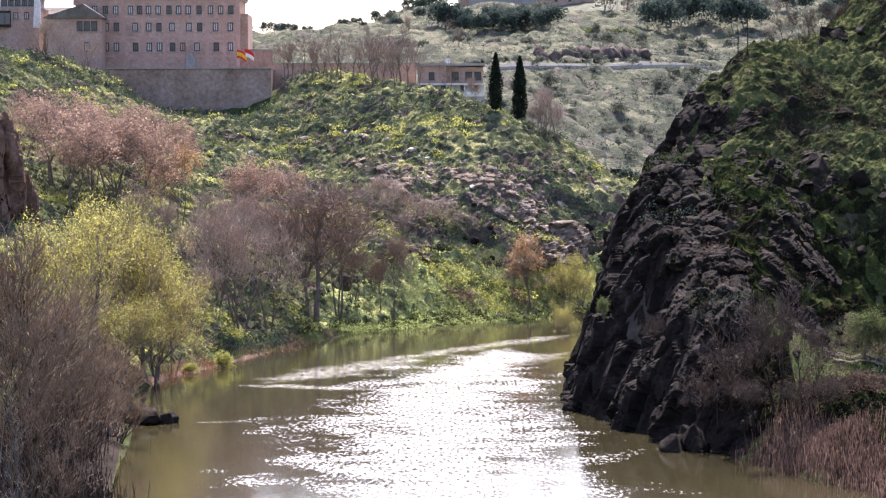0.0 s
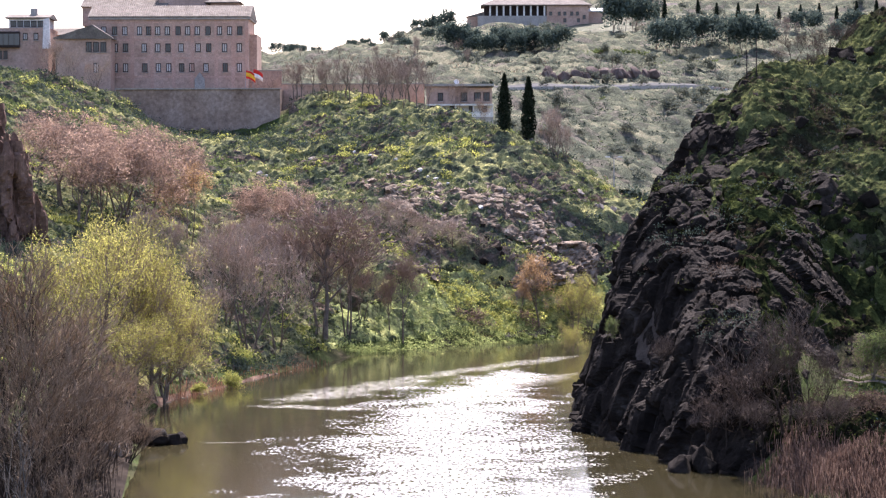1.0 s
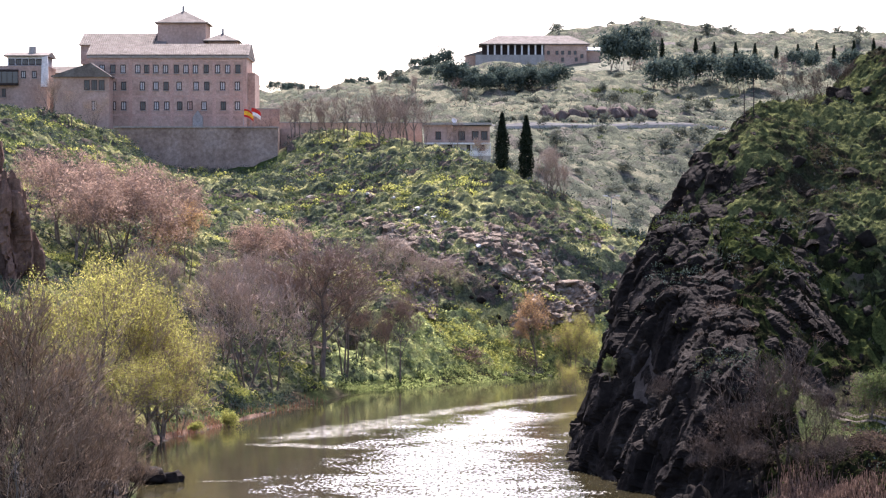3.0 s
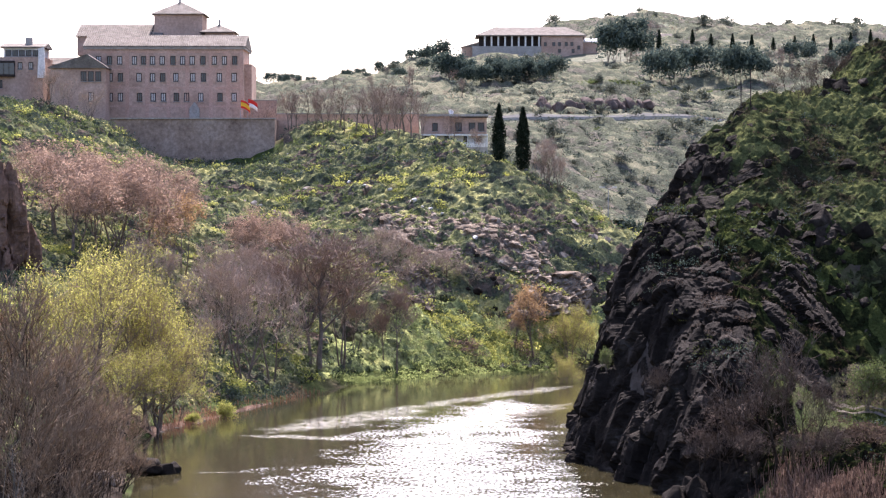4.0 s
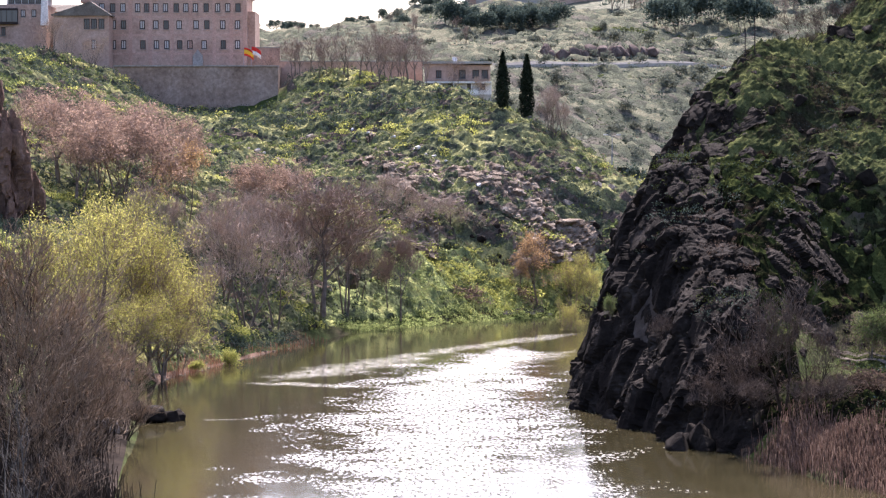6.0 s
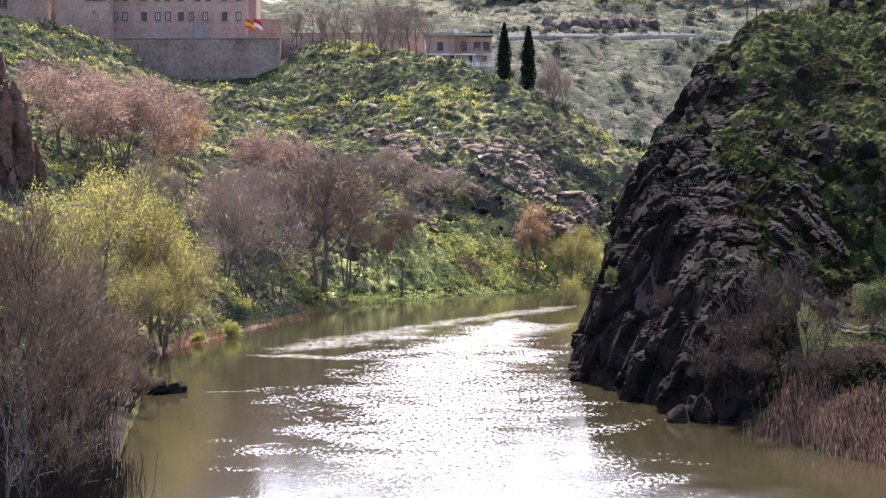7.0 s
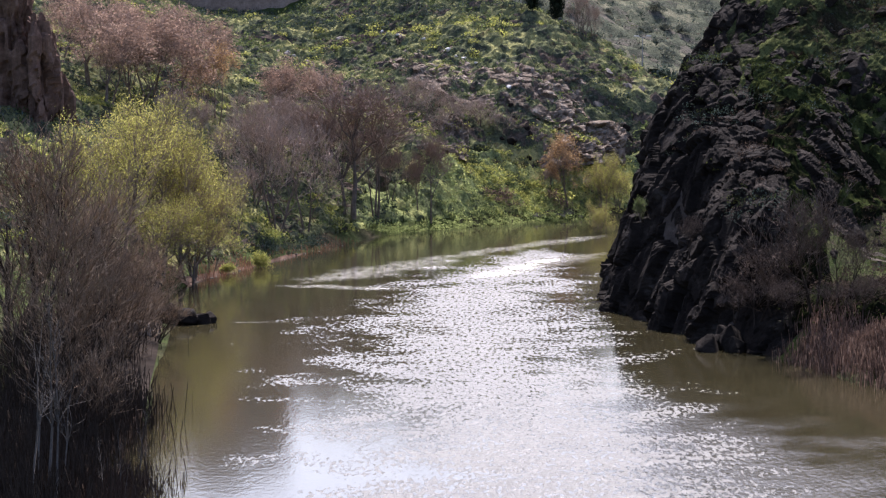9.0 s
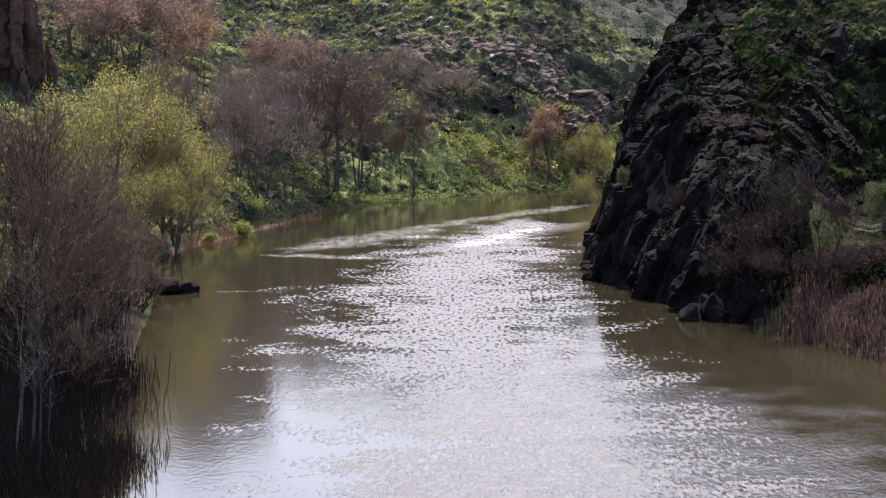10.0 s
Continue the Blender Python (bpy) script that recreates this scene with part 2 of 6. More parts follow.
M_STONEWALL = patchy("terrace_rubble", [(0.17, 0.115, 0.085), (0.27, 0.195, 0.15), (0.34, 0.26, 0.21)], 0.18, 0.9, 0.7, 0.08, 8)
M_TILE = patchy("old_roof_tile", [(0.105, 0.088, 0.073), (0.16, 0.136, 0.113), (0.215, 0.187, 0.158)], 0.6, 0.85, 0.6, 0.08, 6)
M_FRAME = patchy("dark_window_frame", [(0.03, 0.022, 0.02), (0.06, 0.045, 0.04)], 2.0, 0.5, 0.1, 0.01)
# Pale panes: light on the glass put into a flat colour.
M_LIT_PANE = patchy("pale_lit_pane", [(0.50, 0.46, 0.42), (0.62, 0.58, 0.54)], 1.0, 0.6, 0.1, 0.01)
M_WHITE = patchy("whitewash", [(0.60, 0.57, 0.53), (0.74, 0.71, 0.67)], 0.5, 0.8, 0.15, 0.01)
M_CONCRETE = patchy("weathered_concrete", [(0.28, 0.25, 0.22), (0.40, 0.37, 0.33)], 0.5, 0.85, 0.2, 0.02)
M_STEEL = patchy("grey_steel", [(0.22, 0.22, 0.23), (0.34, 0.34, 0.35)], 3.0, 0.5, 0.05, 0.003)
M_BARK = patchy("grey_brown_bark", [(0.085, 0.065, 0.052), (0.15, 0.12, 0.095), (0.21, 0.17, 0.14)], 1.5, 0.9, 0.5, 0.03)
M_PALEBARK = patchy("pale_bark", [(0.10, 0.088, 0.075), (0.17, 0.15, 0.13)], 1.5, 0.9, 0.4, 0.02)
M_GRAVEL = patchy("pale_gravel", [(0.095, 0.08, 0.06), (0.155, 0.132, 0.104)], 0.8, 0.95, 0.4, 0.04)
M_MUD = patchy("red_mud", [(0.085, 0.055, 0.038), (0.17, 0.105, 0.072)], 0.6, 0.9, 0.5, 0.08)


def glass_material():
    m, nt, b = nodes_of("window_glass", 0.08)
    b.inputs["Base Color"].default_value = (0.03, 0.035, 0.045, 1)
    b.inputs["Specular IOR Level"].default_value = 0.7
    return m


M_GLASS = glass_material()


def plain(name, colour, rough=0.6):
    return patchy(name, [tuple(c * 0.85 for c in colour), colour], 3.0, rough, 0.05, 0.005)


# ---- mesh helpers ----
def mesh_of(name, verts, faces, material, smooth=False):
    me = bpy.data.meshes.new(name)
    verts, faces = np.asarray(verts, dtype=np.float32), np.asarray(faces, dtype=np.int32)
    k = faces.shape[1]
    me.vertices.add(len(verts))
    me.vertices.foreach_set("co", verts.ravel())
    me.loops.add(faces.size)
    me.loops.foreach_set("vertex_index", faces.ravel())
    me.polygons.add(len(faces))
    me.polygons.foreach_set("loop_start", np.arange(0, faces.size, k, dtype=np.int32))
    me.polygons.foreach_set("use_smooth", np.full(len(faces), smooth))
    me.materials.append(material)
    me.update(calc_edges=True)
    me.validate()
    return me


def part(name, source, material, parent=None, label="", bevel=0.0):
    """Links a bmesh or a mesh as one object under a thing or a part."""
    if isinstance(source, bmesh.types.BMesh):
        if bevel:
            bmesh.ops.bevel(source, geom=source.edges[:], offset=bevel, segments=1, affect="EDGES")
        bmesh.ops.recalc_face_normals(source, faces=source.faces[:])
        me = bpy.data.meshes.new(name)
        source.to_mesh(me)
        source.free()
        me.materials.append(material)
    else:
        me = source
    ob = new(name, me)
    ob.parent = parent
    return tagged(ob, label)


def empty(name, m, label, category, group="", kind=""):
    ob = new(name)
    ob.matrix_world = m
    return tagged(ob, label, category, group, kind)


def add_box(bm, x0, x1, y0, y1, z0, z1):
    vs = [bm.verts.new((x, y, z)) for z in (z0, z1) for x, y in ((x0, y0), (x1, y0), (x1, y1), (x0, y1))]
    for f in ((3, 2, 1, 0), (4, 5, 6, 7), (0, 1, 5, 4), (1, 2, 6, 5), (2, 3, 7, 6), (3, 0, 4, 7)):
        bm.faces.new([vs[i] for i in f])
    return bm


def box(x0, x1, y0, y1, z0, z1):
    return add_box(bmesh.new(), x0, x1, y0, y1, z0, z1)


def prism(points, axis_from, axis_to, along="x"):
    """A closed outline, given as (a, z), swept along x or y."""
    bm = bmesh.new()
    ring = []
    for s in (axis_from, axis_to):
        ring.append([bm.verts.new((s, p, z) if along == "x" else (p, s, z)) for p, z in points])
    n = len(points)
    for i in range(n):
        bm.faces.new((ring[0][i], ring[0][(i + 1) % n], ring[1][(i + 1) % n], ring[1][i]))
    bm.faces.new(ring[0][::-1])
    bm.faces.new(ring[1])
    return bm


def pyramid(x0, x1, y0, y1, z0, z1, eave=0.15, ridge=0.0):
    """A hipped roof with a thin eave; ridge: the length of its ridge along x."""
    bm = bmesh.new()
    cx, cy = (x0 + x1) / 2, (y0 + y1) / 2
    low = [bm.verts.new((x, y, z0)) for x, y in ((x0, y0), (x1, y0), (x1, y1), (x0, y1))]
    mid = [bm.verts.new((v.co.x, v.co.y, z0 + eave)) for v in low]
    top = [bm.verts.new((cx - ridge / 2 - 0.02, cy, z1)), bm.verts.new((cx + ridge / 2 + 0.02, cy, z1))]
    bm.faces.new(low[::-1])
    for i in range(4):
        j = (i + 1) % 4
        bm.faces.new((low[i], low[j], mid[j], mid[i]))
    bm.faces.new((mid[0], mid[1], top[1], top[0]))
    bm.faces.new((mid[1], mid[2], top[1]))
    bm.faces.new((mid[2], mid[3], top[0], top[1]))
    bm.faces.new((mid[3], mid[0], top[0]))
    return bm


# ---- the lie of the land ----
def smooth_surface(points, stiff=0.0):
    """A thin-plate surface through points (x, y, z)."""
    p = np.array(points, dtype=float)
    xy, z, n = p[:, :2] / 100, p[:, 2], len(p)
    d2 = ((xy[:, None] - xy[None]) ** 2).sum(-1)
    k = 0.5 * d2 * np.log(d2 + 1e-9) + stiff * np.eye(n)
    q = np.hstack([np.ones((n, 1)), xy])
    w = np.linalg.solve(np.block([[k, q], [q.T, np.zeros((3, 3))]]), np.concatenate([z, np.zeros(3)]))

    def at(x, y):
        out = w[n] + w[n + 1] * x / 100 + w[n + 2] * y / 100
        for (a, c), wi in zip(xy, w[:n]):
            r = (x / 100 - a) ** 2 + (y / 100 - c) ** 2
            out = out + wi * 0.5 * r * np.log(r + 1e-9)
        return out
    return at


# Most land points are placed to fit the camera's view, at guessed distances.
BANK_WEST = [(-24, 90, 0), (-24, 120, 0), (-22, 165, 0), (-25.5, 205, 0), (-28, 231, 0), (-31.5, 262, 0), (-30, 276, 0), (-25, 297, 0), (-20, 317, 0),
             (-11, 347, 0), (1, 361, 0), (18, 377, 0), (40, 390, 0), (80, 398, 0)]
CREST_WEST = [(-25.2, 468.0, 38.7), (-19.2, 463.0, 38.5), (-4.5, 455.0, 35.8), (4.7, 450.0, 33.5), (10.5, 440.0, 31.3), (16.1, 430.0, 29.1), (21.6, 425.0, 26.5),
              (25.8, 415.0, 22.4), (29.9, 408.0, 18.9), (33.1, 402.0, 14.2)]
SLOPE_WEST = [(-4.0, 405.0, 22.8), (-3.6, 367.0, 9.3), (1.3, 371.0, 5.4), (18.8, 386.0, 7.6), (19.4, 400.0, 17.8), (8.4, 390.0, 15.4), (-20.7, 410.0, 22.2), (-22.2, 440.0, 31.9),
              (-18.6, 370.0, 12.5), (-17.4, 345.0, 4.0), (-38.0, 440.0, 29.9), (-32.8, 380.0, 18.2), (-29.4, 340.0, 9.7), (-26.8, 310.0, 3.0), (-51.6, 430.0, 30.8), (-42.0, 350.0, 18.7),
              (-36.0, 300.0, 8.8), (-64.6, 420.0, 36.3), (-53.8, 350.0, 22.6), (-46.2, 300.0, 14.9), (-41.5, 270.0, 8.0)]
PLATEAU_WEST = [(-80.4, 462.0, 43.7), (-70.8, 460.0, 42.1), (-62.4, 459.0, 39.9), (-58.0, 461.0, 36.9), (-51.2, 461.0, 32.1), (-39.8, 461.0, 31.6), (-31.0, 461.0, 32.3), (-60, 500, 41.3), (-30, 500, 41.3), (-90, 490, 44), (-100, 440, 42), (-150, 480, 50), (-120, 400, 48), (-160, 300, 50),
                (-110, 200, 28), (-75, 200, 14), (-60, 150, 9), (-95, 110, 22), (-45, 200, 4), (-40, 120, 3), (-70, 290, 22), (-85, 340, 32), (-26, 475, 38), (-18, 505, 33), (-5, 492, 28), (8, 480, 22), (17, 465, 17), (25, 455, 12), (40, 440, 4), (-60, 560, 38), (-10, 560, 15), (60, 520, -2), (45, 460, 2)]
RIVER_BED = [(0, 150, -5), (-5, 100, -5), (-3, 230, -5), (-5, 300, -5), (15, 345, -5), (55, 365, -5), (90, 370, -5)]
west = smooth_surface(BANK_WEST + CREST_WEST + SLOPE_WEST + PLATEAU_WEST + RIVER_BED + [(70, 250, -12), (110, 180, -12), (40, 180, -8)])

FOOT_EAST = [(13.6, 257, 0), (16, 236, 0), (18.8, 221, 0), (22.5, 209, 0), (28, 196, 0), (33, 184, 0), (36, 150, 0), (38, 100, 0), (16, 275, 0), (28, 302, 0), (50, 325, 0), (85, 340, 0)]
CREST_EAST = [(19.1, 261.0, 18.5), (25.1, 268.0, 24.1), (26.4, 272.0, 27.8), (29.4, 278.0, 31.1), (35.0, 285.0, 35.4), (40.2, 290.0, 36.6), (49.0, 300.0, 41.5), (53.8, 305.0, 42.6), (51.5, 293.0, 40.0), (80, 312, 46), (110, 300, 52)]
SLOPE_EAST = [(16.2, 257.0, 11.7), (25.2, 217.0, 11.8), (21.2, 227.0, 11.2), (19.8, 240.0, 14.7), (23.0, 246.0, 17.8), (27.9, 240.0, 18.0), (29.9, 258.0, 23.3), (33.3, 240.0, 18.0), (36.7, 265.0, 26.2),
              (41.1, 255.0, 23.3), (45.1, 280.0, 32.6), (38.6, 240.0, 11.5), (36.4, 226.0, 6.4), (33.3, 222.0, 6.4), (39.8, 226.0, 6.2), (37.0, 212.0, 5.0), (28.1, 206.0, 3.7), (31.1, 193.0, 2.2),
              (60, 230, 12), (60, 195, 8), (60, 150, 8), (90, 230, 28), (100, 150, 20), (50, 312, 30), (36, 306, 16), (64, 328, 14)]
east = smooth_surface(FOOT_EAST + CREST_EAST + SLOPE_EAST + [(a, c, d) for a, c, d in RIVER_BED] + [(-60, 250, -15), (-60, 400, -15), (10, 430, -15), (70, 430, -12), (130, 420, -12)])

FAR_HILL = [(32.3, 520.0, 20.3), (45.7, 540.0, 21.4), (20.3, 545.0, 29.3), (35.7, 575.0, 34.1), (38.5, 620.0, 45.6), (22.8, 612.0, 45.4), (65.6, 640.0, 46.3), (91.4, 660.0, 44.3), (9.6, 650.0, 50.6), (-12.1, 640.0, 48.8),
            (-39.2, 660.0, 51.0), (-74.0, 680.0, 51.0), (11.3, 760.0, 65.7), (54.0, 760.0, 65.2), (88.2, 760.0, 64.0), (134.0, 760.0, 62.6), (27.6, 840.0, 73.7), (52.1, 840.0, 73.7), (1.1, 820.0, 69.3),
            (68.2, 930.0, 93.6), (97.5, 930.0, 91.5), (131.6, 950.0, 90.0), (171.0, 970.0, 91.3), (-7.9, 900.0, 68.6), (-35.6, 1000.0, 69.0), (-35.6, 1100.0, 72.0), (-84.7, 1200.0, 75.5), (-65.0, 800.0, 58.0), (-144.1, 1200.0, 74.0), (-250, 900, 66),
            (100, 1150, 80), (300, 1200, 80), (300, 800, 75), (300, 600, 50), (0, 1500, 75), (-400, 1500, 80), (400, 1500, 80)]
far = smooth_surface(FAR_HILL)


def wave_field(seed, longest, shortest, count):
    """Soft uneven relief from many crossing waves; about -1 to 1."""
    rng = np.random.default_rng(seed)
    terms = []
    for i in range(count):
        wl = longest * (shortest / longest) ** (i / (count - 1))
        an = rng.uniform(0, math.tau)
        terms.append((math.tau / wl * math.cos(an), math.tau / wl * math.sin(an), rng.uniform(0, math.tau), (wl / longest) ** 0.8))
    total = math.sqrt(sum(t[3] ** 2 for t in terms))

    def at(x, y):
        return sum(g * np.sin(kx * x + ky * y + ph) for kx, ky, ph, g in terms) / total
    return at


RELIEF, RELIEF_FAR = wave_field(3, 14, 1.6, 26), wave_field(5, 90, 9, 22)


def ground_height(x, y):
    x, y = np.asarray(x, dtype=float), np.asarray(y, dtype=float)
    w = west(x, y)
    w = np.where(y > 540, np.minimum(w, w - (y - 540) * 0.4), w)
    e_ = east(x, y)
    f_ = far(x, y) - np.clip((515 - y) * 2.5, 0, 400)
    land = np.maximum(np.maximum(w, e_), f_)
    rough = np.clip(land / 4, 0, 1)
    land = land + rough * np.where(y < 500, 0.55 * RELIEF(x, y), 0.0) + np.where(f_ >= land - 0.5, 1.6 * RELIEF_FAR(x, y) * np.clip(np.abs(y - 603 - 0.62 * (x - 10)) / 30, 0, 1), 0)
    away = np.clip((np.hypot(x, y - 600) - 1100) / 900, 0, 1)
    land = land * (1 - away) + 40 * away
    behind = np.clip((90 - y) / 60, 0, 1)
    land = land * (1 - behind) + behind * np.clip((np.abs(x + 0) - 30) * 0.5, -3, 20)
    return np.maximum(land, -2.5)


def height(x, y):
    return float(ground_height(x, y))


def spaced(inner0, inner1, step, outer0, outer1, growth):
    mid = list(np.arange(inner0, inner1 + 1e-6, step))
    lo, hi, s = [], [], step
    p = inner0
    while p > outer0:
        s *= growth
        p -= s
        lo.append(p)
    s, p = step, mid[-1]
    while p < outer1:
        s *= growth
        p += s
        hi.append(p)
    return np.array(lo[::-1] + mid + hi)


def sheet_faces(nx, ny):
    i = np.arange(nx * ny).reshape(ny, nx)
    return np.stack([i[:-1, :-1], i[:-1, 1:], i[1:, 1:], i[1:, :-1]], -1).reshape(-1, 4)


gx, gy = spaced(-85, 90, 1.4, -2600, 2600, 1.09), spaced(120, 520, 1.4, -300, 4200, 1.04)
X, Y = np.meshgrid(gx, gy)
Z = ground_height(X, Y)
under_cliff = np.clip((X - 12.5) / 1.5, 0, 1) * np.clip((29 - X) / 3, 0, 1) * np.clip((Y - 204) / 4, 0, 1) * np.clip((292 - Y) / 10, 0, 1)
Z = np.where(Z > -2, Z - 3.0 * under_cliff, Z)
ground = new("ground", mesh_of("ground", np.stack([X, Y, Z], -1).reshape(-1, 3), sheet_faces(len(gx), len(gy)), M_GROUND, True))
tagged(ground, "grassy rocky valley sides of a river gorge", "ground", kind="structure")
wx, wy = np.linspace(-140, 260, 21), np.linspace(-300, 480, 21)
X, Y = np.meshgrid(wx, wy)
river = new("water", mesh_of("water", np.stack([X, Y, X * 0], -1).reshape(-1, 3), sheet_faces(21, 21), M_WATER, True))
tagged(river, "brown-green river with bright sky glare on ripples", "water", kind="structure")


# ---- buildings ----
def window(parent, x, y, z, w, h, shutter=False):
    """A small window on a wall that faces -y: dark frame round a pane, mullion, and a sill."""
    fr = bmesh.new()
    t = 0.16
    for b in ((x - w / 2, x - w / 2 + t, z, z + h), (x + w / 2 - t, x + w / 2, z, z + h), (x - w / 2 + t, x + w / 2 - t, z, z + t), (x - w / 2 + t, x + w / 2 - t, z + h - t, z + h), (x - 0.06, x + 0.06, z + t, z + h - t)):
        add_box(fr, b[0], b[1], y - 0.08, y + 0.10, b[2], b[3])
    win = part("window", fr, M_FRAME, parent)
    # shutter picks the pale pane, coloured as glass with light on it
    part("pane", box(x - w / 2 + t, x + w / 2 - t, y - 0.03, y + 0.02, z + t, z + h - t), M_LIT_PANE if shutter else M_GLASS, win)
    part("sill", box(x - w / 2 - 0.1, x + w / 2 + 0.1, y - 0.2, y - 0.002, z - 0.12, z - 0.004), M_CONCRETE, win)
    return win


def tile_rows(name, parent, x0, x1, y0, z0, y1, z1, pitch=0.42):
    """Half-round tile ribs that run down a roof slope."""
    n = int((x1 - x0) / pitch)
    vs, fs = [], []
    for i in range(n):
        a = x0 + (i + 0.5) * pitch
        k = len(vs)
        for yy, zz in ((y0, z0), (y1, z1)):
            vs += [(a - 0.14, yy, zz + 0.01), (a - 0.08, yy, zz + 0.11), (a + 0.08, yy, zz + 0.11), (a + 0.14, yy, zz + 0.01)]
        fs += [(k + j, k + j + 1, k + j + 5, k + j + 4) for j in range(3)]
    return tagged(part(name, mesh_of(name, vs, fs, M_TILE), M_TILE, parent), kind="stuff")


def convent():
    root = empty("convent", pose(0, 0, 0), "long pink brick convent with tiled roofs and rows of small windows", "building")
    y = 482.0
    x0, x1 = -67.32, -37.18
    zb, zt = 40.61, 54.38
    part("wall", box(x0, x1, y, y + 16, zb - 3, zt), M_BRICKWALL, root)
    part("corner_wall", box(x1 + 0.003, -35.77, y + 3, y + 15, zb - 3, 51.67), M_BRICKWALL, root)
    part("cornice", box(x0 - 0.4, x1 + 0.4, y - 0.4, y + 16.4, zt + 0.003, zt + 0.35), M_CONCRETE, root)
    part("roof", prism([(y - 0.5, zt + 0.36), (y + 16.5, zt + 0.36), (y + 16.5, zt + 0.5), (y + 8, zt + 3.0), (y + 6, zt + 3.0), (y - 0.5, zt + 0.55)], x0 - 0.5, x1 + 0.5), M_TILE, root, "weathered clay tile roof")
    tile_rows("tile_ribs", root, x0 - 0.4, x1 + 0.4, y - 0.5, zt + 0.55, y + 6, zt + 3.0)
    for row, us in ((119, (186, 205, 223, 249, 265, 281, 298, 317, 334, 351, 370, 390, 408, 426)), (149, (206, 224, 257, 281, 299, 322, 352, 371, 399, 425)), (184, (206, 224, 258, 282, 300, 323, 341, 366, 400, 425))):
        for i, u in enumerate(us):
            xx = (u - 784) / 4446.3 * 482
            window(root, xx, y - 0.004, EYE + (370 - row) / 4446.3 * 482 - 0.8, 1.0, 1.65, (i * 7 + row) % 3 != 0)
    # brick bands and piers that panel the front
    for v in (104, 135, 167, 200):
        zz = EYE + (370 - v) / 4446.3 * 482
        part("string_course", box(x0 + 0.05, x1 - 0.05, y - 0.035, y - 0.002, zz - 0.16, zz + 0.16), M_BRICKBAND, root)
    for u in (236, 271, 309, 342, 384, 414, 438):
        xx = (u - 784) / 4446.3 * 482
        part("brick_pier", box(xx - 0.35, xx + 0.35, y - 0.055, y - 0.036, zb - 0.5, zt - 0.1), M_BRICKBAND, root)
    # the nave behind and above, with its lantern tower
    part("nave", box(-70.66, -53.77, 494.0, 508, 53.89, 57.55), M_BRICKWALL, root)
    window(root, -67.33, 493.996, 54.66, 1.0, 1.5)
    part("nave_roof", prism([(493.5, 57.55), (508.5, 57.55), (501, 60.33)], -71.00, -54.00), M_TILE, root)
    tile_rows("tile_ribs", root, -70.88, -55.55, 493.5, 57.55 + 0.02, 500.9, 60.33)
    part("tower", box(-55.78, -46.29, 496.0, 506, 55.12, 62.04), M_BRICKWALL, root)
    part("tower_roof", pyramid(-56.33, -45.74, 495.4, 506.6, 62.04, 64.94), M_TILE, root)
    part("finial", prism([(500.8, 64.82), (501.2, 64.82), (501.1, 65.83), (500.9, 65.83)], -51.43, -50.98), M_CONCRETE, root)
    part("turret", box(-45.37, -39.84, 492.0, 498, 55.10, 58.20), M_BRICKWALL, root)
    part("turret_roof", pyramid(-46.47, -39.28, 491.0, 499, 58.20, 59.97), M_TILE, root)
    part("finial", prism([(494.8, 59.86), (495.2, 59.86), (495.1, 60.96), (494.9, 60.96)], -43.04, -42.60), M_CONCRETE, root)
    # the gabled wing in front
    wy0 = 476.0
    wx0, wx1 = -73.23, -62.73
    part("wing_wall", box(wx0, wx1, wy0, 481.9, 40.42 - 3, 50.37), M_BRICKWALL, root)
    part("wing_roof", prism([(wx0 - 0.4, 50.37), (wx1 + 0.4, 50.37), (wx1 + 0.4, 50.59), (-66.16, 53.05), (wx0 - 0.4, 50.59)], wy0 - 0.5, 481.6, "y"), M_TILE, root)
    for u in (159, 172, 185):
        window(root, (u - 784) / 4446.3 * 476, wy0 - 0.004, 47.91, 1.1, 1.9)
    window(root, -65.52, wy0 - 0.004, 44.06, 1.0, 1.8, True)
    # doorway surround at the foot of the front
    part("portal", box(-47.48, -45.53, y - 0.35, y - 0.003, zb - 1, 43.00), M_CONCRETE, root)
    part("pediment", prism([(-47.48, 43.00), (-45.53, 43.00), (-46.51, 44.30)], y - 0.35, y - 0.003, "y"), M_CONCRETE, root)
    return root


def terrace_wall():
    root = empty("terrace_wall", pose(0, 0, 0), "tall stained rubble retaining wall below the convent", "wall")
    x0, x1 = -60.55, -30.12
    part("wall", prism([(465.0, 31.80 - 4), (464.0 + 15, 31.80 - 4), (464.0 + 15, 40.48), (466.2, 40.48)], x0, x1), M_STONEWALL, root)
    part("coping", box(x0 - 0.1, x1 + 0.2, 465.9, 466.7, 40.48 + 0.003, 40.69), M_CONCRETE, root)
    return root


convent()
terrace_wall()


# ---- rock ----
def cells(p, seed=0):
    """Cell noise for an n x 3 array: distance to the nearest and next seed point, and the nearest cell's own number."""
    base = np.floor(p).astype(np.int64)
    d1, d2, own = np.full(len(p), 9.0), np.full(len(p), 9.0), np.zeros(len(p))
    for dx in (-1, 0, 1):
        for dy in (-1, 0, 1):
            for dz in (-1, 0, 1):
                c = base + np.array([dx, dy, dz])
                h = (c[:, 0] * 73856093) ^ (c[:, 1] * 19349663) ^ (c[:, 2] * 83492791) ^ (seed * 2654435761)
                r = [((h >> s) * 2246822519 % 1000003) / 1000003.0 for s in (0, 3, 7, 11)]
                d = np.sqrt(sum((c[:, i] + r[i] - p[:, i]) ** 2 for i in range(3)))
                near = d < d1
                d2 = np.where(near, d1, np.minimum(d2, d))
                own = np.where(near, r[3], own)
                d1 = np.where(near, d, d1)
    return d1, d2, own


